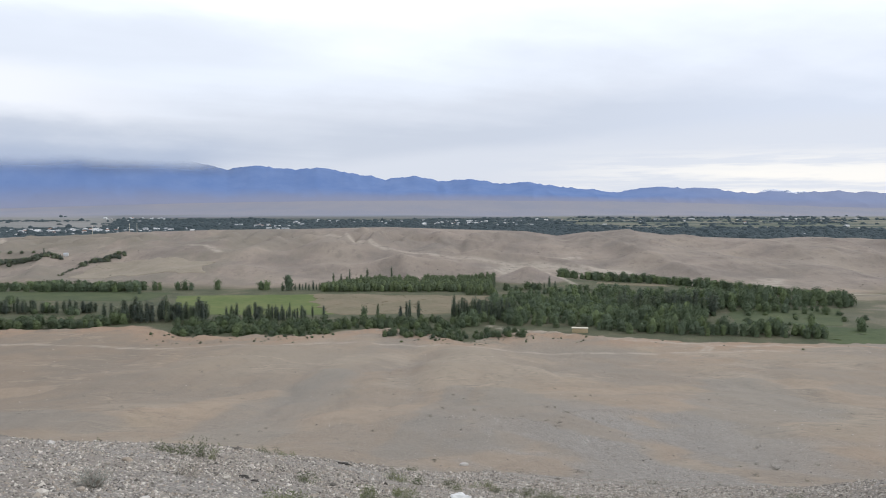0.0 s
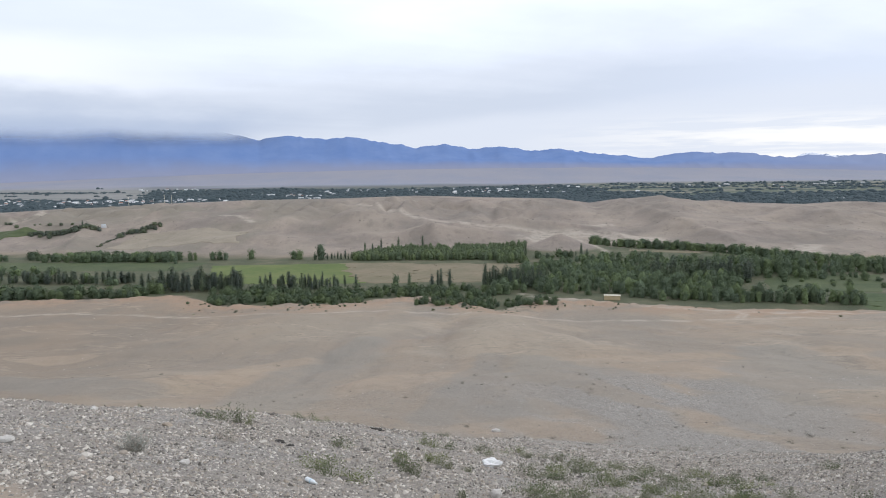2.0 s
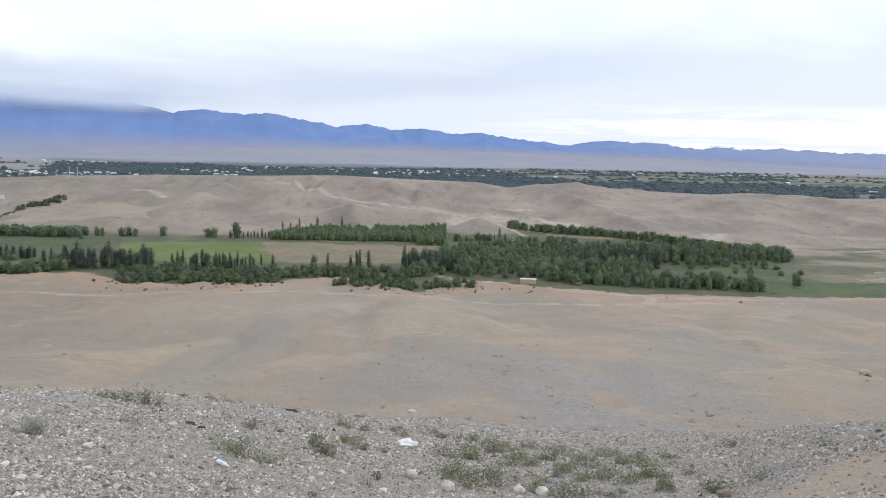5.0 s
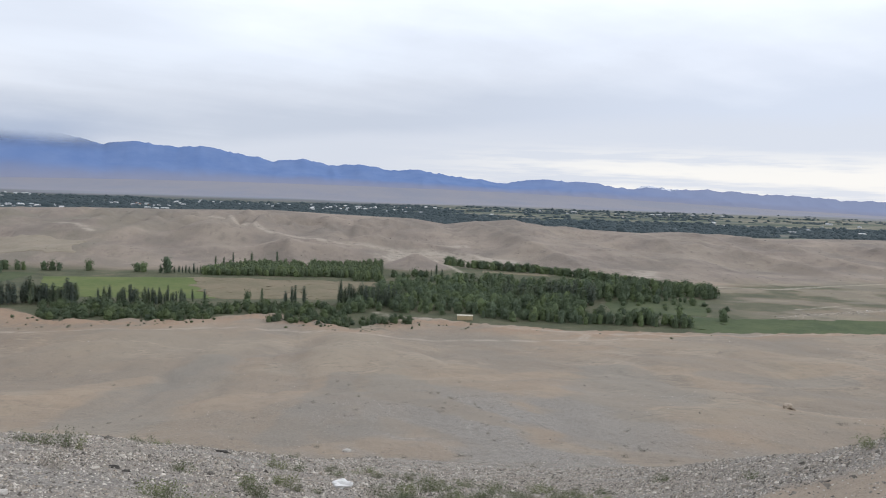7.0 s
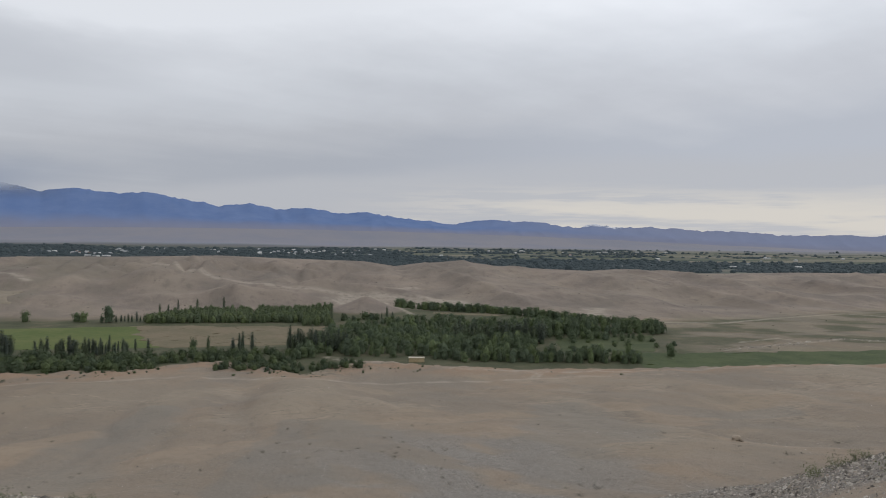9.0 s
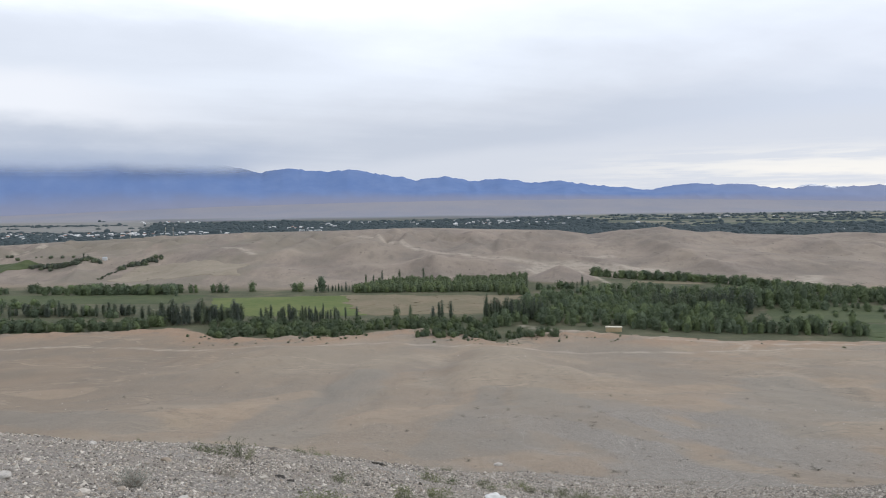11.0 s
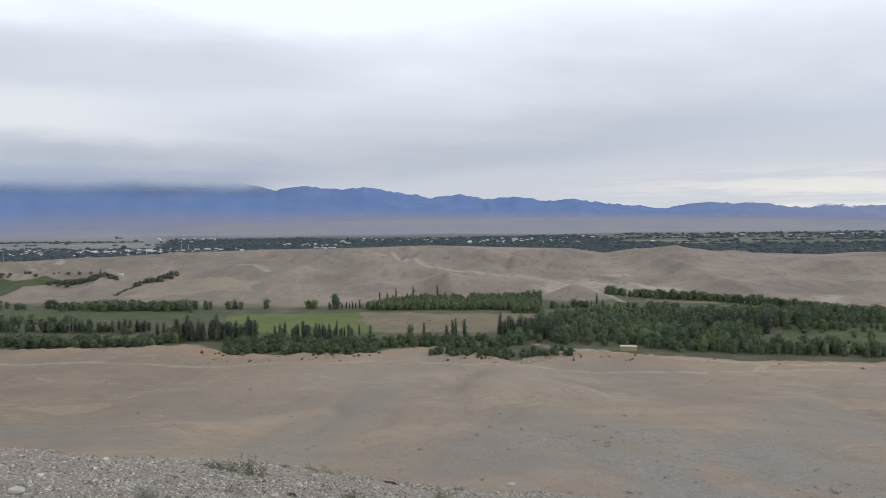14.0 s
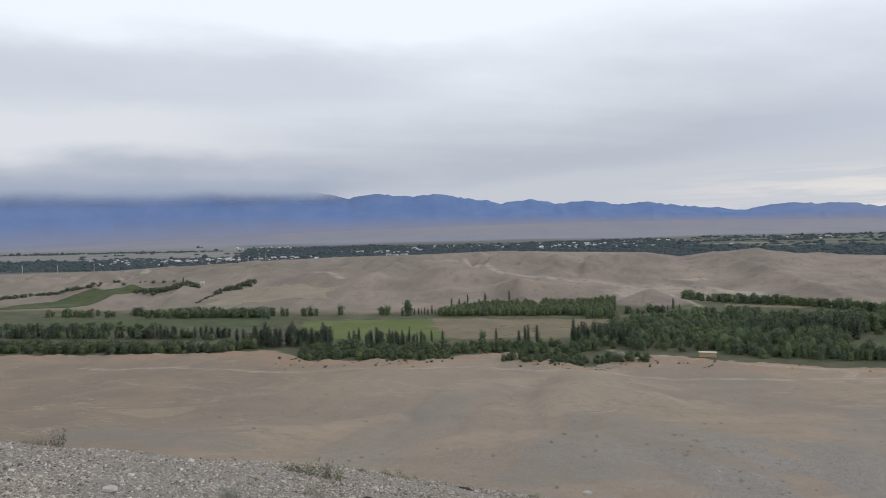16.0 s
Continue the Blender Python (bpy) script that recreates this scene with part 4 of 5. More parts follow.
# plantation, with taller poplars behind it
scatter(groves, 236, [(-78, 450), (26, 446), (32, 484), (-68, 480)], 0.70, 1.7, "plantation trees", 2.2, 0.9, 1.12)
scatter(groves, 16, [(14, 432), (32, 430), (33, 444), (16, 446)], 0.72, 1.2, "plantation trees", 2.4)
for px, py, ps in ((-65, 522, 0.86), (-53, 524, 0.84), (-36, 524, 0.92), (-75, 512, 0.6), (-70, 514, 0.62)):
    plant(poplars, px, py, ps, 1.3, "", 0.95, 1.05)


def far_plantation(n, corners):
    """The back of the plantation, whose trees melt into one canopy."""
    c = np.array(corners, float)
    r = np.random.default_rng(77)
    vs, fs, base = [], [], 0
    for _ in range(n):
        u, w = r.random(2)
        p = (c[0] * (1 - u) + c[1] * u) * (1 - w) + (c[3] * (1 - u) + c[2] * u) * w
        me = next(c for c in groves[int(r.integers(3))].children if c.name.startswith("crown")).data
        co = np.zeros(len(me.vertices) * 3, np.float32)
        me.vertices.foreach_get("co", co)
        ids = np.zeros(len(me.loops), np.int32)
        me.loops.foreach_get("vertex_index", ids)
        q, s = r.uniform(0, 2 * np.pi), 0.76 * r.uniform(0.9, 1.12)
        co = co.reshape(-1, 3) * (s * 1.5, s * 1.5, s)
        x, y = co[:, 0] * np.cos(q) - co[:, 1] * np.sin(q) + p[0], co[:, 0] * np.sin(q) + co[:, 1] * np.cos(q) + p[1]
        vs.append(np.stack([x, y, co[:, 2] + float(height(p[0], p[1])) - 0.05], 1))
        fs.append(ids.reshape(-1, 4) + base)
        base += len(co)
    me = mesh_np("plantation_canopy", np.concatenate(vs), np.concatenate(fs), M_GROVE, False)
    tagged(new("plantation_canopy", me), "green canopy at the back of the plantation", "trees", kind="stuff")


far_plantation(170, [(-68, 481), (32, 485), (38, 514), (-58, 508)])
# west copse, single trees and hedges on the slope
scatter(willows, 82, [(-268, 448), (-183, 446), (-183, 462), (-262, 470)], 0.82, 1.35, "copse below the hills", 2.2, 0.85, 1.15)
scatter(willows, 18, [(-345, 458), (-290, 456), (-290, 468), (-345, 470)], 0.8, 1.1, "copse below the hills", 2.8)
scatter(bushes, 16, [(-286, 462), (-268, 458), (-268, 480), (-290, 482)], 1.2, 1.1, "copse below the hills", 2.4)
plant(elms, -94, 455, 1.15, 1.45, "", 0.98, 1.02)
plant(elms, -97.5, 454, 0.62, 1.1, "", 0.98, 1.02)
for px, py, ps, pw in ((-108, 458, 0.95, 1.15), (-112, 460, 0.85, 1.2), (-139, 461, 1.0, 0.9), (-176, 456, 0.85, 1.0), (-173, 457, 0.8, 1.0), (-162, 457, 0.85, 1.0), (-158, 458, 0.9, 1.0), (-154, 457, 0.85, 1.0), (-178, 438, 0.6, 0.9)):
    plant(willows, px, py, ps, pw, "", 0.95, 1.05)
for k in range(8):
    plant(poplars, -90 + 2.1 * k, 455 + (k * 7) % 4, 0.55 + 0.06 * ((k * 5) % 5), 1.2)


def bluff_scrub(n):
    """Low scrub in clumps along the eroded edge above the fields."""
    done = 0
    while done < n:
        x = float(rng.uniform(-112, -50) if rng.random() < 0.25 else rng.normal(10, 22) if rng.random() < 0.8 else rng.uniform(-95, 190))
        y = float(edge_line(np.array(x))) - float(1 + 20 * rng.random() ** 1.3)
        if float(fbm(np.array(x / 16), np.array(y / 9), 3)) + 0.25 * rng.random() < 0.06:
            continue
        plant(saltbushes, x, y, float(0.2 + 0.3 * rng.random() ** 1.6), 1.8, "scrub along the bluff")
        done += 1


bluff_scrub(140)


def hedge(kinds, n, line, wide, scale):
    """Trees along a line of the plan."""
    pts = np.array(line, float)
    seg = np.hypot(*np.diff(pts, axis=0).T)
    run = np.concatenate([[0], np.cumsum(seg)])
    for dist in np.linspace(0, run[-1], n):
        plant(kinds, float(np.interp(dist, run, pts[:, 0]) + rng.normal(0, wide)), float(np.interp(dist, run, pts[:, 1]) + rng.normal(0, wide)), scale * 0.75, 1.45, "hedge on the slope")


hedge(shrubs, 60, [(-470, 535), (-446, 579), (-422, 591), (-398, 599)], 2.2, 1.15)
hedge(shrubs, 64, [(-346, 578), (-318, 579), (-300, 583)], 3.0, 1.25)
hedge(shrubs, 36, [(-276, 573), (-267, 582), (-253, 588)], 2.6, 1.2)
hedge(shrubs, 20, [(-275, 534), (-276, 555), (-275, 573)], 1.0, 0.5)
hedge(shrubs, 9, [(-400, 603), (-387, 606), (-372, 604), (-356, 602), (-330, 600)], 3.0, 0.95)
plant(poplars, -310, 582, 0.75, 1.2, "", 0.95, 1.05)


# ======== fields ========
def field(name, corners, material, label, lift=0.10, ragged=1.6):
    """A crop or grass sheet laid over the lie of the land, with uneven edges."""
    c = np.array(corners, float)
    U, V = np.meshgrid(np.linspace(0, 1, 60), np.linspace(0, 1, 44), indexing="ij")
    P = (c[0] * (1 - U[..., None]) + c[1] * U[..., None]) * (1 - V[..., None]) + (c[3] * (1 - U[..., None]) + c[2] * U[..., None]) * V[..., None]
    x = P[..., 0] + ragged * 2 * fbm(P[..., 0] / 9, P[..., 1] / 9, 3)
    y = P[..., 1] + ragged * 2 * fbm(P[..., 0] / 9 + 40, P[..., 1] / 9, 3)
    rim = np.minimum(np.minimum(U, 1 - U), np.minimum(V, 1 - V))
    z = height(x, y) + np.where(rim < 0.001, -0.25, lift)
    me = mesh_np(name, np.stack([x, y, z], -1).reshape(-1, 3), grid_quads(60, 44), material)
    return tagged(new(name, me), label, "field", kind="structure")


field("field_crop", [(-128, 349), (-50, 351), (-74, 436), (-153, 428)], M_FIELD, "bright green field of young crop")
field("field_stubble", [(-57.2, 353), (8, 354), (29, 428), (-79.5, 437)], M_STUBBLE, "dry brown and olive stubble field", 0.16, 6.0)
field("field_meadow", [(126, 322), (170, 316), (200, 374), (140, 368)], M_MEADOW, "green meadow between the trees")
field("field_strip", [(140, 274), (330, 254), (372, 306), (150, 312)], M_STRIP, "strip of green grass along the bluff", 0.12, 5.0)
field("field_clearing", [(100, 494), (146, 478), (146, 488), (104, 508)], M_STUBBLE, "pale dry clearing behind the wood")
field("field_slope", [(-445, 508), (-378, 526), (-345, 590), (-400, 595)], M_MEADOW, "green sloping field between hedges", 0.5)
field("field_far_grass", [(-340, 410), (-160, 402), (-158, 444), (-330, 450)], M_MEADOW, "rough green grass below the copse")
field("field_dry_slope", [(-270, 534), (-165, 512), (-170, 560), (-262, 580)], M_DRY, "dry straw-coloured field on the lower slope", 0.35, 5.0)


# ======== small hut beside the wood ========
def box_bm(bm, x0, x1, y0, y1, z0, z1):
    r = bmesh.ops.create_cube(bm, size=1)
    for v in r["verts"]:
        v.co = Vector(((x0 + x1) / 2 + v.co.x * (x1 - x0), (y0 + y1) / 2 + v.co.y * (y1 - y0), (z0 + z1) / 2 + v.co.z * (z1 - z0)))
    return r["verts"]


def hut():
    root = tagged(new("hut"), "long low tan hut with a pale flat roof beside the wood", "hut")
    root.matrix_basis = pose(55.3, 301, float(height(55.3, 301)) - 0.05, 0, 0, -8)
    root.scale = (0.92, 0.92, 0.75)
    bm = bmesh.new()
    box_bm(bm, -3.4, 3.4, -1.3, 1.3, -0.3, 2.3)
    bmesh.ops.bevel(bm, geom=bm.edges[:], offset=0.04, segments=1, affect="EDGES")
    part("wall", bm, M_TAN, root)
    bm = bmesh.new()
    box_bm(bm, -3.6, 3.6, -1.5, 1.5, 2.3, 2.62)
    bmesh.ops.bevel(bm, geom=bm.edges[:], offset=0.05, segments=2, affect="EDGES")
    part("roof", bm, M_PALE, root, "pale sheet roof with a light edge")
    return root


hut()


# ======== village on the plain ========
def house(w, dp, h, roof_h, roof_mat, name, label):
    root = tagged(new(name), label, "house")
    bm = bmesh.new()
    box_bm(bm, -w / 2, w / 2, -dp / 2, dp / 2, -3.5, h)
    part("wall", bm, M_WHITE, root)
    bm = bmesh.new()
    o = 0.4
    lo = [bm.verts.new(c) for c in ((-w / 2 - o, -dp / 2 - o, h), (w / 2 + o, -dp / 2 - o, h), (w / 2 + o, dp / 2 + o, h), (-w / 2 - o, dp / 2 + o, h))]
    hi = [bm.verts.new(c) for c in ((-w / 2 + dp * 0.15, 0, h + roof_h), (w / 2 - dp * 0.15, 0, h + roof_h))]
    bm.faces.new(lo[::-1])
    bm.faces.new((lo[0], lo[1], hi[1], hi[0]))
    bm.faces.new((lo[2], lo[3], hi[0], hi[1]))
    bm.faces.new((lo[1], lo[2], hi[1]))
    bm.faces.new((lo[3], lo[0], hi[0]))
    part("roof", bm, roof_mat, root)
    return root


house_kinds = [
    house(12, 9, 3.6, 2.6, M_SLATE, "village_house", "whitewashed village house with a grey roof among trees"),
    house(15, 10, 4.0, 2.4, M_WHITE, "village_house", "whitewashed village house with a pale roof among trees"),
    house(10, 8, 5.5, 2.2, M_RUST, "village_house", "white village house with a dull red roof"),
    house(26, 9, 3.6, 1.5, M_WHITE, "farm_shed", "long white farm shed on the plain"),
]
fresh = set()


def settle_house(src, x, y, turn, s=1.0):
    m = pose(x, y, float(height(x, y)) + 0.9, 0, 0, turn)
    ob = src if src.name not in fresh else copy_thing(src, m)
    fresh.add(src.name)
    ob.matrix_basis = m
    ob.scale = (s, s, s)
    tagged(ob, group="houses of the village")


HAMLETS = (  # bearing from, to; nearest, farthest; houses
    (-0.68, -0.30, 1190, 1520, 84), (-0.56, -0.36, 1300, 1480, 30), (-0.46, -0.36, 2000, 2420, 16), (-0.30, -0.20, 1540, 1760, 16), (-0.20, -0.05, 1720, 2150, 20),
    (-0.04, 0.05, 1720, 2080, 26), (0.05, 0.16, 1700, 2250, 16), (0.2, 0.5, 1700, 2350, 8), (0.5, 0.95, 1300, 1900, 8),
)


def village_houses():
    r = np.random.default_rng(21)
    spots = [(0.0, 0.0)]
    for side0, side1, y0, y1, n in HAMLETS:
        done = 0
        while done < n:
            y = r.uniform(y0, y1)
            x = y * r.uniform(side0, side1)
            if np.min(np.hypot(*(np.array(spots) - (x, y)).T)) < 15:
                continue
            spots.append((x, y))
            done += 1
            settle_house(house_kinds[int(r.choice(3, p=(0.35, 0.5, 0.15)))], x, y, r.uniform(-25, 25) + (90 if r.random() < 0.25 else 0), r.uniform(0.36, 0.7))
    for side, y in ((-0.21, 1500), (-0.222, 1510), (-0.232, 1530), (-0.46, 1470), (0.035, 2050), (0.445, 2250), (0.455, 2260), (0.468, 2280), (0.475, 2240), (0.505, 2350), (0.385, 1245), (0.478, 1250), (0.66, 1250), (0.77, 1240), (0.33, 2300), (0.55, 2300)):
        settle_house(house_kinds[3], y * side, y, r.uniform(-12, 12), r.uniform(0.45, 0.75))


village_houses()
settle_house(house_kinds[0], -298, 592, 20, 0.3)


def stone_shapes(count, seed):
    r = np.random.default_rng(seed)
    shapes = []
    oct_v = np.array([(1, 0, 0), (-1, 0, 0), (0, 1, 0), (0, -1, 0), (0, 0, 1), (0, 0, -1)], float)
    oct_f = np.array([(0, 2, 4), (2, 1, 4), (1, 3, 4), (3, 0, 4), (2, 0, 5), (1, 2, 5), (3, 1, 5), (0, 3, 5)])
    for _ in range(count):
        v = oct_v * r.uniform(0.75, 1.2, (6, 1)) + r.normal(0, 0.22, (6, 3))
        shapes.append(v * np.array([1.0, r.uniform(0.6, 0.9), r.uniform(0.4, 0.65)]))
    return shapes, oct_f


def village_trees():
    """Far belts of trees, too many to count, as leaf clumps."""
    n = 11500
    y = 1080 * (2750 / 1080) ** rng.random(n * 6)
    x = rng.uniform(-0.95, 1.15, n * 6) * y
    keep = tree_belts(x, y) + 0.14 * fbm(x / 50, y / 50, 2) > 0
    x, y = x[keep][:n], y[keep][:n]
    z = height(x, y)
    m = len(x)
    th = np.arange(6) * np.pi / 3
    ring = np.stack([np.cos(th), np.sin(th), 0 * th], 1)
    dome = np.concatenate([ring, ring * 0.8 + (0, 0, 0.62), [(0, 0, 1.0)]])
    tri = [(k, (k + 1) % 6, 6 + k) for k in range(6)] + [((k + 1) % 6, 6 + (k + 1) % 6, 6 + k) for k in range(6)] + [(6 + k, 6 + (k + 1) % 6, 12) for k in range(6)]
    size = np.stack([rng.uniform(4.0, 10.5, m), rng.uniform(3.0, 6.0, m), rng.uniform(2.5, 5.5, m) * (1 + 0.7 * (rng.random(m) < 0.06))], 1)
    v = (dome[None] * rng.uniform(0.8, 1.2, (m, 13, 1)) * size[:, None, :] + np.stack([x, y, z - 0.3], 1)[:, None, :]).reshape(-1, 3)
    f = (np.array(tri)[None] + 13 * np.arange(m)[:, None, None]).reshape(-1, 3)
    k = rng.uniform(0, 0.9, m)
    th = rng.uniform(0, 2 * np.pi, m)
    tips = np.stack([x + k * size[:, 0] * np.cos(th), y + k * size[:, 1] * np.sin(th), z + size[:, 2] * np.sqrt(1 - k * k)], 1)
    lv, lf = leaf_cloud(tips, 1.1, rng, np.stack([x, y, z - 3], 1))
    lf = np.concatenate([lf[:, [0, 1, 2]], lf[:, [0, 2, 3]]]) + len(v)
    v, f = np.concatenate([v, lv]), np.concatenate([f, lf])
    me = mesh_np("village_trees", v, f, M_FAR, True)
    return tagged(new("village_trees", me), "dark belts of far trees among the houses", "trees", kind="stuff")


village_trees()


def scrub():
    """Small dry tufts on the hills and the stony valley floor, too many to count."""
    r = np.random.default_rng(41)
    n = 1300
    y = r.uniform(300, 800, n)
    x = y * r.uniform(-0.95, 1.2, n)
    ok = (y > np.interp(x, FOOT_X, FOOT_Y) + 5) | ((x > 190) & (y > 265) & (r.random(n) < 0.4))
    ok &= fbm(x / 40, y / 40, 3) + 0.6 * r.random(n) > 0.3
    x, y = x[ok], y[ok]
    z = height(x, y)
    pts = np.concatenate([np.stack([x + r.normal(0, 0.4, len(x)), y + r.normal(0, 0.4, len(x)), z + 0.25], 1) for _ in range(3)])
    v, f = leaf_cloud(pts, 0.28, r)
    me = mesh_np("dry_scrub", v, f, M_DESERT, False)
    return tagged(new("dry_scrub", me), "small dry tufts scattered over the bare hills", "scrub", kind="stuff")


scrub()


def utility_pole():
    root = tagged(new("utility_pole"), "pale utility pole on the crest of the hills", "pole", "poles on the crest")
    bm = bmesh.new()
    bmesh.ops.create_cone(bm, cap_ends=True, segments=8, radius1=0.20, radius2=0.13, depth=10)
    bmesh.ops.translate(bm, verts=bm.verts, vec=(0, 0, 4.6))
    part("post", bm, M_PALE, root)
    bm = bmesh.new()
    box_bm(bm, -1.1, 1.1, -0.1, 0.1, 8.7, 8.95)
    part("crossarm", bm, M_PALE, root)
    return root


pole = utility_pole()
for k, (px, py) in enumerate(((-634, 806), (-558, 765), (-530, 790), (-362, 775), (-330, 790), (-318, 780))):
    m = pose(px, py, float(height(px, py)), 0, 0, 20 * k)
    if k == 0:
        pole.matrix_basis = m
    else:
        copy_thing(pole, m)


# ======== plants of the near slope ========
def herb(name, stems, tall, spread, lean, leaf, material, label, category, seed, twig=None):
    r = np.random.default_rng(seed)
    root = tagged(new(name), label, category)
    bm = bmesh.new()
    pts = []
    for _ in range(stems):
        q = r.uniform(0, 2 * math.pi)
        p = Vector((r.normal(0, spread * 0.3), r.normal(0, spread * 0.3), -0.02))
        h = tall * r.uniform(0.45, 1.0)
        out = Vector((math.cos(q), math.sin(q), 0)) * spread * r.uniform(0.3, 1.0)
        prev = None
        for k in range(4):
            t = k / 3
            c = p + out * t ** 1.4 + Vector((lean * t * t * tall, 0, h * t))
            rad = 0.008 * (1 - 0.7 * t) * (1 + tall)
            ring = [bm.verts.new(c + Vector((rad * math.cos(b0), rad * math.sin(b0), 0))) for b0 in (0, 2.1, 4.2)]
            if prev:
                for i in range(3):
                    bm.faces.new((prev[i], prev[(i + 1) % 3], ring[(i + 1) % 3], ring[i]))
            prev = ring
            for _ in range(leaf):
                if k:
                    pts.append(np.array(c) + r.normal(0, 0.035 + 0.05 * spread, 3))
    tagged(part("stem_tangle", bm, twig or M_TWIG, root), kind="stuff")
    pts = np.array(pts)
    pts[:, 2] = np.maximum(pts[:, 2], 0.01)
    v, f = leaf_cloud(pts, 0.011 + 0.007 * tall, r)
    tagged(part_mesh("foliage", mesh_np("foliage", v, f, material, False), root), kind="stuff")
    return root


herbs = {
    "tall": herb("herb_plant", 11, 0.52, 0.20, 0.1, 13, M_HERB, "upright grey-green weed on the gravel slope", "plant", 1),
    "low": herb("low_weed", 15, 0.12, 0.34, 0.2, 10, M_HERB, "low green weed between the stones", "plant", 2),
    "lean": herb("leaning_weed", 13, 0.26, 0.17, 0.5, 9, M_HERB, "dusty green weed leaning over the gravel", "plant", 3),
    "dome": herb("dry_shrub", 48, 0.30, 0.22, 0.0, 6, M_SAGE, "round grey dry shrub on gravel", "shrub", 4),
    "thorn": herb("thorny_shrub", 16, 0.30, 0.24, 0.3, 1, M_DESERT, "sparse dark thorny shrub on gravel", "shrub", 5),
    "desert": herb("desert_bush", 13, 0.18, 0.30, 0.3, 7, M_DESERT, "small dark dry bush on bare ground", "bush", 6),
}
grown = set()


def grow(kind, x, y, s=1.0, group=""):
    src = herbs[kind]
    m = pose(x, y, float(height(x, y)), 0, 0, float(rng.uniform(0, 360)))
    ob = src if kind not in grown else copy_thing(src, m)
    grown.add(kind)
    ob.matrix_basis = m
    ob.scale = (s, s, s)
    if group:
        tagged(ob, group=group)


for kind, x, y, s in (
        ("tall", -5.84, 17.85, 1.0), ("tall", -5.5, 17.6, 0.75), ("low", -6.77, 18.25, 1.5), ("low", -6.2, 18.0, 1.4), ("thorn", -4.7, 13.4, 1.0),
        ("thorn", -4.4, 13.0, 0.8), ("dome", -5.13, 10.83, 1.0), ("lean", -1.45, 13.6, 1.0), ("lean", -1.3, 13.2, 1.0), ("lean", -1.15, 12.75, 1.0),
        ("lean", -1.0, 12.35, 0.9), ("lean", -0.95, 14.9, 0.9), ("lean", -0.75, 14.5, 0.9), ("lean", -0.5, 14.0, 0.8), ("tall", -9.5, 20.3, 0.55),
        ("low", -5.1, 21.4, 1.2), ("low", -4.6, 21.5, 1.0), ("lean", -2.9, 15.2, 0.8), ("low", -2.7, 14.7, 0.9), ("tall", -1.4, 20.0, 0.7),
        ("low", -1.1, 19.6, 1.2), ("low", -0.8, 19.4, 1.1), ("lean", 0.07, 22.0, 0.9), ("low", 0.3, 20.6, 1.0), ("low", -2.4, 11.5, 1.1),
        ("low", -2.7, 11.9, 1.2), ("low", -1.9, 11.0, 1.0), ("low", -2.2, 11.2, 0.9), ("thorn", 0.98, 16.0, 0.8), ("low", 1.2, 12.0, 1.3),
        ("low", 1.5, 12.6, 1.3), ("low", 0.9, 12.5, 1.2), ("low", 1.3, 13.3, 1.1), ("lean", 5.06, 12.7, 0.9), ("tall", 5.0, 12.9, 0.55),
        ("low", 3.4, 12.1, 1.2), ("low", 3.0, 11.7, 1.2), ("low", 3.8, 11.8, 1.0), ("lean", -0.2, 11.3, 0.7), ("lean", 11.0, 22.5, 1.0),
        ("low", 10.4, 21.8, 1.3), ("desert", 7.85, 22.4, 0.9), ("desert", 8.8, 27.1, 0.8), ("tall", 8.9, 8.9, 0.6), ("tall", 9.3, 8.6, 0.6),
        ("tall", 9.6, 8.8, 0.6), ("low", 9.3, 9.0, 1.3),
        ("tall", 10.1, 8.9, 0.6), ("tall", 10.5, 9.0, 0.6), ("low", 10.0, 9.0, 1.3), ("low", 8.6, 8.8, 1.5), ("low", 9.7, 8.6, 1.7), ("low", 10.4, 8.8, 1.6), ("low", 9.0, 8.5, 1.4), ("low", 10.8, 9.2, 1.5), ("low", 9.5, 11.6, 1.0), ("low", 9.8, 11.5, 0.9), ("low", 10.3, 11.4, 0.7),
        ("tall", 10.2, 11.6, 0.4), ("tall", -12.9, 17.4, 0.95), ("low", -13.3, 17.3, 1.2), ("low", -13.6, 17.2, 0.9), ("thorn", -0.3, 10.2, 0.8)):
    grow(kind, x, y, s)
weeds = np.random.default_rng(5)
for _ in range(120):
    grow("low" if weeds.random() < 0.85 else "lean", float(weeds.normal(3.9, 1.9)), float(weeds.uniform(12.0, 25)), float(weeds.uniform(0.5, 1.35)), "weeds in the gully")
for bx, by, bs in ((61, 80, 2.0), (67, 79, 1.6), (78, 86, 1.6), (96, 113, 2.6), (111, 118, 2.2), (126, 123, 2.4), (31.5, 70, 2.2), (28, 66, 1.6)):
    grow("desert", bx, by, bs, "bushes strewn over the bare slope")
TUFTS = [(17, 121), (17, 106), (16, 102), (21, 101), (24, 134), (27, 136), (19, 86), (22, 89), (18, 81), (18, 78), (22, 81), (11, 43), (23, 65), (15, 40), (29, 72), (31, 73), (34, 80), (34, 73), (36, 71), (61, 156), (58, 105), (47, 88), (-10, 150), (-10, 105), (-29, 98), (-28, 101), (-26, 105), (-26, 109), (-52, 120), (-60, 133), (-61, 187), (-4, 112), (-2, 116), (0, 128), (2, 146), (4, 141), (1, 114), (5, 120)]
for bx, by in TUFTS:
    grow("desert", bx, by, float(weeds.uniform(0.7, 1.2) * (0.5 + by / 140)), "bushes strewn over the bare slope")
for _ in range(75):
    by = float(42 + 190 * weeds.random() ** 1.1)
    bx = float(by * weeds.uniform(-0.75, 1.1))
    grow("desert", bx, by, float(0.6 + 1.4 * weeds.random() ** 2), "bushes strewn over the bare slope")
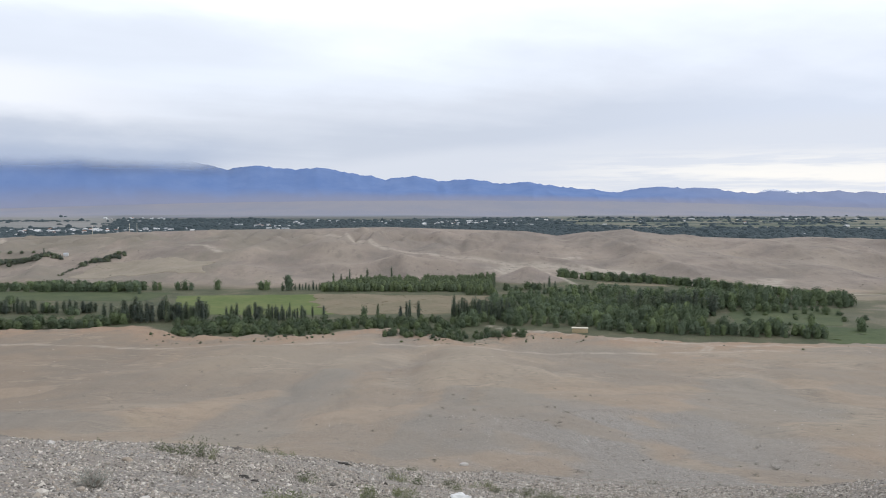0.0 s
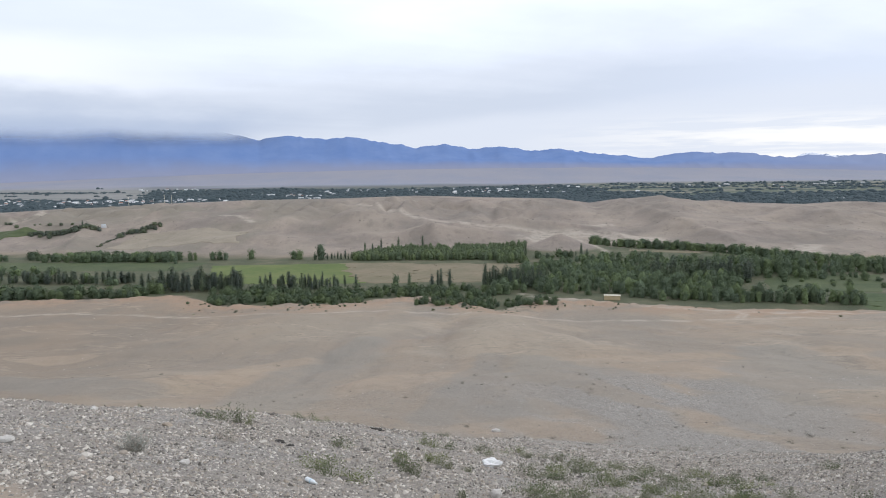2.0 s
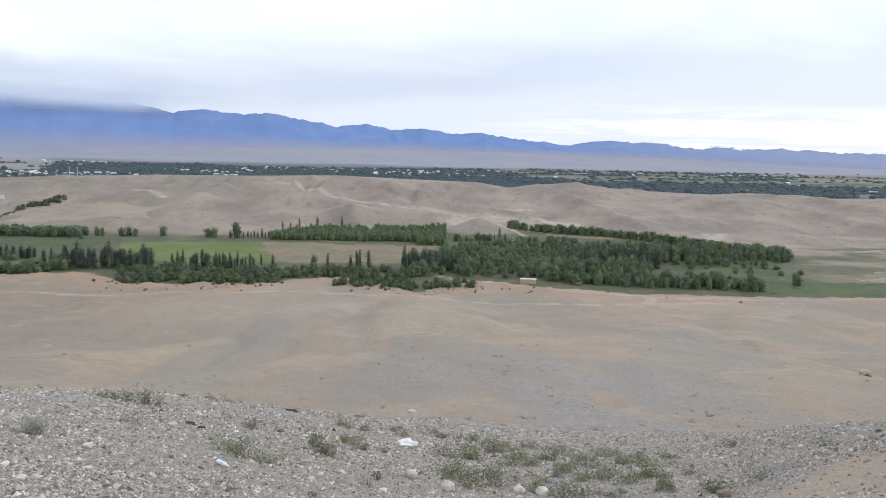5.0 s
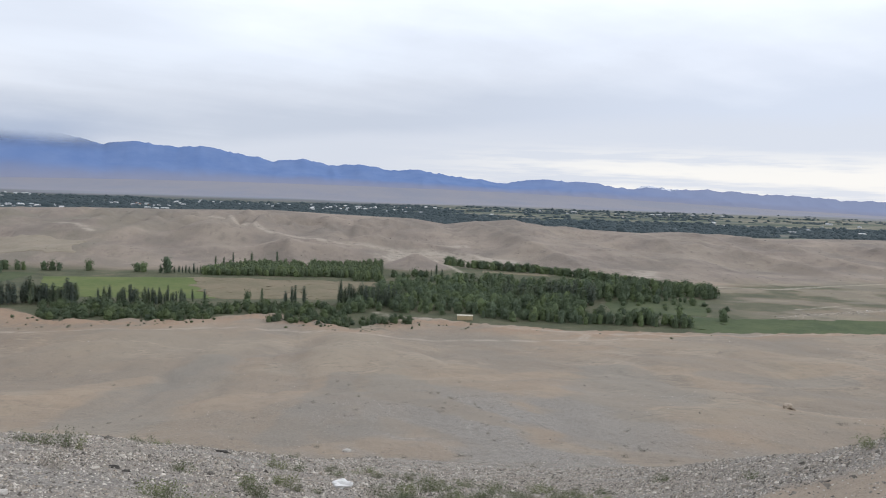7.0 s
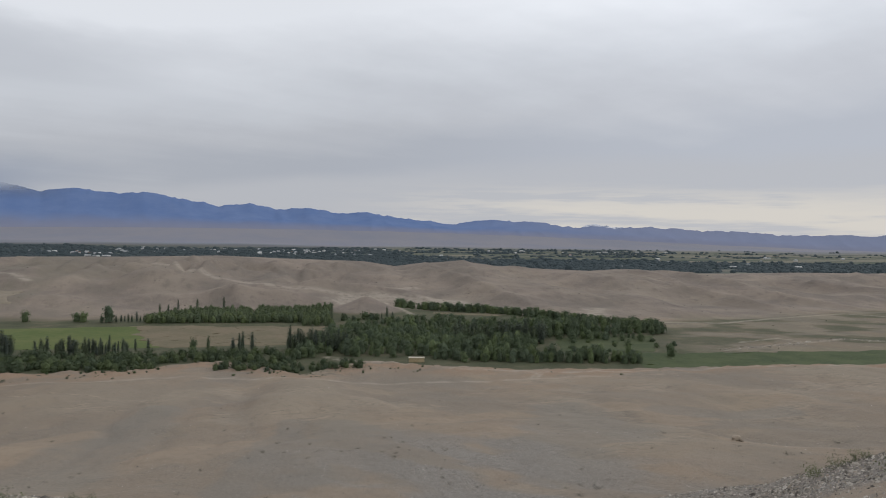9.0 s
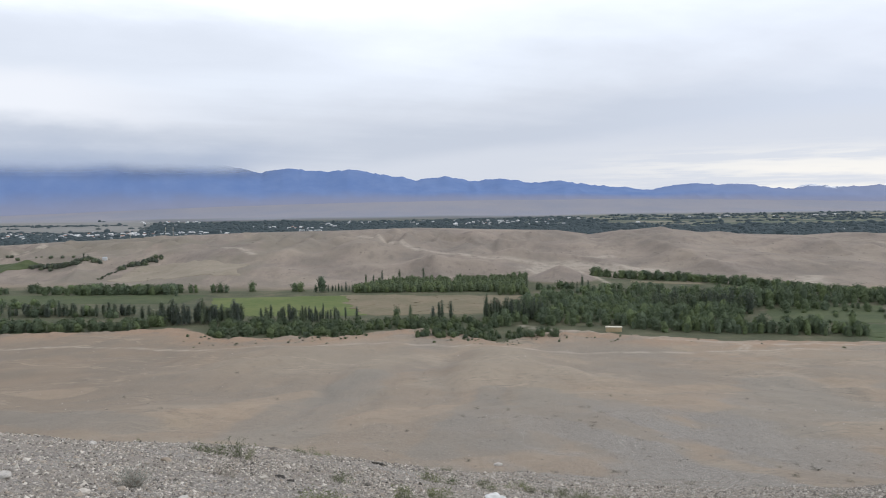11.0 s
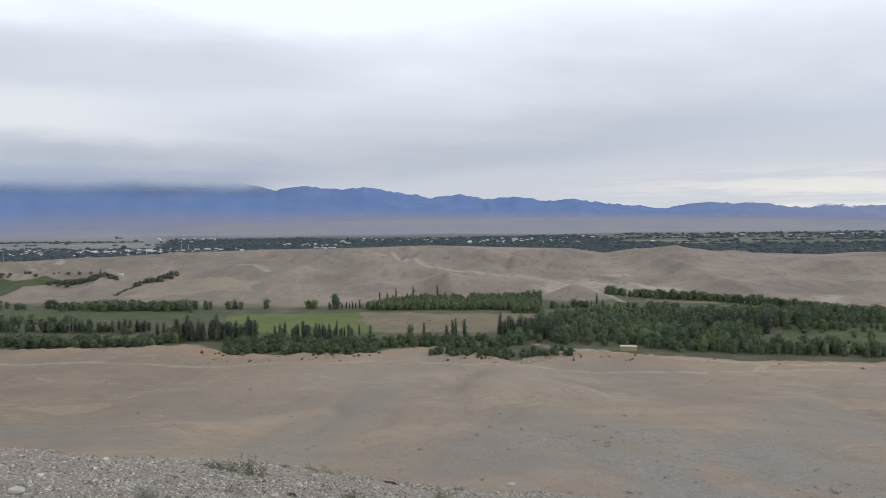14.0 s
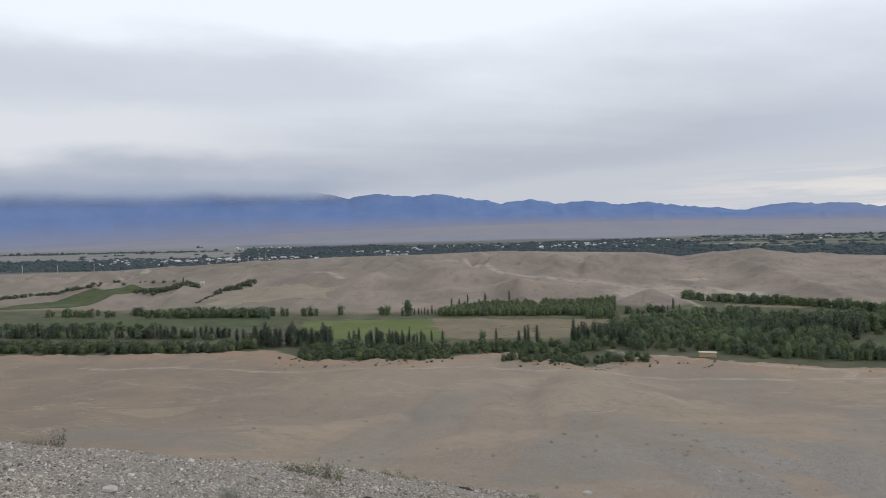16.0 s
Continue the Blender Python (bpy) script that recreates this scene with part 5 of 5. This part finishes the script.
for _ in range(16):
    grow("desert", float(weeds.normal(13, 9)), float(weeds.uniform(62, 125)), float(weeds.uniform(0.7, 1.3)), "bushes strewn over the bare slope")
for _ in range(30):
    bx = float(weeds.uniform(-120, 190))
    grow("desert", bx, float(edge_line(np.array(bx))) - float(1 + 26 * weeds.random() ** 1.6), float(0.5 + 0.9 * weeds.random() ** 1.5), "bushes above the bluff")


# ======== litter and single stones on the near slope ========
def lump(seed, sx, sy, sz, rough=0.25, sub=2):
    bm = bmesh.new()
    bmesh.ops.create_icosphere(bm, subdivisions=sub, radius=0.5)
    r = random.Random(seed)
    off = Vector((r.uniform(0, 50), r.uniform(0, 50), r.uniform(0, 50)))
    for v in bm.verts:
        k = 1 + rough * noise.fractal(v.co * 2.2 + off, 1.0, 2.0, 3)
        v.co = Vector((v.co.x * sx * k, v.co.y * sy * k, v.co.z * sz * k))
    return bm


def loose(name, bm, material, x, y, sink, turn, label, category):
    me = bpy.data.meshes.new(name)
    bm.to_mesh(me)
    bm.free()
    me.materials.append(material)
    ob = new(name, me)
    low_z = min(v.co.z for v in me.vertices)
    ob.matrix_basis = pose(x, y, float(height(x, y)) - low_z - sink, 0, 0, turn)
    return tagged(ob, label, category)


def plastic(name, colour, rough=0.35):
    m, nt, b = mat(name, rough)
    n1 = noise_tex(nt, position(nt), 18.0, 4, 0.6)
    nt.links.new(mixc(nt, n1, tuple(c * 0.85 for c in colour), colour), b.inputs["Base Color"])
    b.inputs["Specular IOR Level"].default_value = 0.5
    return m


M_BAG = plastic("white_bag_film", (0.78, 0.78, 0.77))
M_BLUE = plastic("blue_label", (0.42, 0.60, 0.70))
M_CLEAR = plastic("milky_plastic", (0.74, 0.78, 0.80), 0.2)
M_BLACK = speckled("charred_scrap", (0.03, 0.028, 0.025), (0.075, 0.068, 0.06), 20.0)
M_LIGHTSTONE = speckled("pale_stone", (0.42, 0.40, 0.37), (0.58, 0.55, 0.51), 12.0)
M_TANSTONE = speckled("tan_stone", (0.30, 0.25, 0.195), (0.39, 0.33, 0.26), 12.0)
# brown of the earth clod, also of the lump that imitates a shadow
M_CLOD_AND_SHADE = speckled("brown_clod_and_shade", (0.16, 0.13, 0.10), (0.26, 0.21, 0.16), 25.0)
M_GREYSTONE = speckled("grey_stone", (0.17, 0.18, 0.19), (0.28, 0.29, 0.30), 12.0)
loose("plastic_bag", lump(3, 0.42, 0.26, 0.20, 0.65, 3), M_BAG, 0.37, 16.5, 0.03, 20, "crumpled white plastic bag on the gravel", "bag")


def bottle():
    root = tagged(new("plastic_bottle"), "discarded white plastic bottle with a blue label", "bottle")
    prof = [(0.0, -0.10), (0.030, -0.10), (0.034, -0.09), (0.034, -0.02), (0.034, 0.045), (0.028, 0.065), (0.014, 0.085), (0.013, 0.10), (0.0, 0.10)]

    def lathe(pr):
        bm = bmesh.new()
        rows = [[bm.verts.new((z, rad * math.cos(q), rad * math.sin(q))) for q in np.linspace(0, 2 * math.pi, 16, endpoint=False)] for rad, z in pr]
        for r0, r1 in zip(rows[:-1], rows[1:]):
            for i in range(16):
                bm.faces.new((r0[i], r0[(i + 1) % 16], r1[(i + 1) % 16], r1[i]))
        return bm

    part("body", lathe(prof), M_CLEAR, root)
    part("label_band", lathe([(0.0350, -0.008), (0.0355, -0.006), (0.0355, 0.010), (0.0350, 0.012)]), M_BLUE, root, "blue paper label")
    part("cap", lathe([(0.0, 0.095), (0.016, 0.095), (0.016, 0.118), (0.0, 0.118)]), M_BAG, root, "white screw cap")
    root.matrix_basis = pose(-2.3, 10.12, float(height(-2.3, 10.12)) + 0.036, 0, 6, -35)
    root.scale = (1.0, 1.0, 1.0)


bottle()
loose("charred_scrap", lump(8, 0.24, 0.12, 0.07, 0.8), M_BLACK, -3.78, 14.05, 0.03, -30, "blackened scrap lying on gravel", "debris")
loose("charred_scrap", lump(9, 0.26, 0.09, 0.05, 0.8), M_BLACK, -3.55, 13.7, 0.03, 10, "blackened scrap lying on gravel", "debris")
loose("charred_scrap", lump(12, 0.45, 0.2, 0.10, 0.7), M_BLACK, -2.95, 22.0, 0.04, -25, "blackened scrap at the brow of the slope", "debris")
for k, (x, y, sx, sy, sz, mt, lab) in enumerate((
        (-6.67, 10.11, 0.22, 0.16, 0.14, M_LIGHTSTONE, "pale rounded boulder on gravel"), (-4.14, 10.21, 0.15, 0.12, 0.10, M_LIGHTSTONE, "pale rounded stone on gravel"),
        (-0.56, 10.34, 0.28, 0.12, 0.11, M_TANSTONE, "long tan stone on gravel"), (0.36, 11.78, 0.22, 0.18, 0.17, M_LIGHTSTONE, "pale rounded stone on gravel"),
        (0.93, 11.35, 0.26, 0.20, 0.20, M_LIGHTSTONE, "pale rounded stone on gravel"), (3.4, 14.5, 0.36, 0.22, 0.11, M_GREYSTONE, "flat blue-grey slab on gravel"),
        (2.25, 12.37, 0.24, 0.2, 0.18, M_LIGHTSTONE, "pale rounded stone on gravel"), (2.71, 12.62, 0.3, 0.22, 0.2, M_LIGHTSTONE, "pale rounded stone on gravel"),
        (4.26, 12.83, 0.2, 0.17, 0.14, M_GREYSTONE, "dark rounded stone on gravel"), (5.49, 11.45, 0.26, 0.18, 0.18, M_CLOD_AND_SHADE, "crumbling brown clod of earth"),
        # the dark lump before the tan bank imitates the shadow beneath it
        (2.1, 74.5, 0.9, 0.6, 0.5, M_LIGHTSTONE, "white boulder on the bare slope"), (66.2, 98.6, 2.3, 1.3, 1.0, M_TANSTONE, "broken tan bank of earth on the bare slope"), (66.3, 97.6, 1.5, 0.5, 0.45, M_CLOD_AND_SHADE, "dark lump standing in for the shadow under the tan bank"),
        (-8.6, 16.2, 0.2, 0.16, 0.12, M_LIGHTSTONE, "pale rounded stone on gravel"), (-6.5, 15.2, 0.26, 0.16, 0.1, M_TANSTONE, "tan stone on gravel"))):
    loose("boulder", lump(20 + k, sx, sy, sz, 0.35), mt, x, y, sz * 0.2, 37.0 * k, lab, "stone")


# ======== gravel: loose stones of the near slope ========
def slope_points(n, seed):
    """Places strewn over the near slope, thinner where bare earth shows."""
    r = np.random.default_rng(seed)
    az0 = r.uniform(-44, 53, n * 4)
    rr = 4.6 + 36 * r.random(n * 4) ** 1.2
    x, y = rr * np.sin(np.radians(az0)), rr * np.cos(np.radians(az0))
    ok = (y < np.interp(az0, NOSE_AZ, NOSE_BROW) + 5 + 30 * r.random(n * 4) ** 2 * smooth(-4, 4, az0) * smooth(30, 24, az0)) & (r.random(n * 4) < 0.35 + 0.65 * smooth(-0.12, 0.1, fbm(x / 1.6, y / 1.6, 3)))
    ok &= r.random(n * 4) > 0.80 * sandy(x, y)
    return x[ok][:n], y[ok][:n], r


def gravel(name, x, y, r, near_size, far_size, label):
    shapes, faces = stone_shapes(24, 2)
    n = len(x)
    size = 0.014 + 0.030 * r.random(n) ** 1.9 + 0.05 * (r.random(n) < 0.05) * r.random(n)
    size = size * (near_size + far_size * np.hypot(x, y))
    th = r.uniform(0, 2 * np.pi, n)
    base = np.array(shapes)[r.integers(0, 24, n)][:, :5] * size[:, None, None]
    base[:, :4, 2] -= 0.2 * size[:, None]
    cx, sx = np.cos(th)[:, None], np.sin(th)[:, None]
    vx = base[..., 0] * cx - base[..., 1] * sx + x[:, None]
    vy = base[..., 0] * sx + base[..., 1] * cx + y[:, None]
    vz = base[..., 2] + (height(x, y) + size * 0.22)[:, None]
    v = np.stack([vx, vy, vz], -1).reshape(-1, 3)
    f = (faces[None, :4] + 5 * np.arange(n)[:, None, None]).reshape(-1, 3)
    me = mesh_np(name, v, f, M_STONE, False)
    return tagged(new(name, me), label, "gravel", kind="stuff")


gravel("gravel", *slope_points(135000, 11), 0.60, 0.020, "loose grey and white river gravel on the slope")


def gully_points(n, seed):
    """Stones washed down the gully below the brow."""
    r = np.random.default_rng(seed)
    y = 22 + 95 * r.random(n) ** 1.5
    x = 6 + 0.16 * y + r.normal(0, 1, n) * (5 + 0.13 * y)
    ok = r.random(n) < 0.12 + 0.88 * tongues(x, y)
    return x[ok], y[ok], r


gravel("gully_gravel", *gully_points(60000, 19), 0.60, 0.013, "grey stones washed down a shallow gully")


def strewn_points(n, seed):
    r = np.random.default_rng(seed)
    y = 40 + 215 * r.random(n) ** 1.3
    x = y * r.uniform(-0.75, 1.1, n)
    ok = r.random(n) < 0.2 + 0.8 * smooth(0.55, 0.2, spurs(x, y))
    return x[ok], y[ok], r


gravel("slope_stones", *strewn_points(3000, 23), 0.9, 0.017, "small stones strewn over the bare slope")


def stream_points(n, seed):
    r = np.random.default_rng(seed)
    line = np.array([(205, 317), (239, 329), (298, 349), (322, 333), (346, 311)], float)
    run = np.concatenate([[0], np.cumsum(np.hypot(*np.diff(line, axis=0).T))])
    t = r.uniform(0, run[-1], n)
    return np.interp(t, run, line[:, 0]) + r.normal(0, 2.5, n), np.interp(t, run, line[:, 1]) + r.normal(0, 2.0, n), r


gravel("stream_stones", *stream_points(700, 29), 6.0, 0.012, "pale stones along a dry stream bed")


def cobbles():
    """The larger stones that can be told apart, pieces of the ground."""
    shapes = []
    for k in range(8):
        bm = lump(70 + k, 1.0, 0.75, 0.55, 0.35, 1)
        me = bpy.data.meshes.new("stone")
        bm.to_mesh(me)
        bm.free()
        me.materials.append(M_STONE)
        shapes.append(me)
    x, y, r = slope_points(295, 17)
    for k in range(len(x)):
        ob = new("stone", shapes[int(r.integers(8))])
        s = 0.08 + 0.11 * float(r.random()) ** 2
        ob.parent = ground
        ob.matrix_basis = pose(float(x[k]), float(y[k]), float(height(x[k], y[k])) + s * 0.12, 0, 0, float(r.uniform(0, 360)))
        ob.scale = (s, s, s)


cobbles()
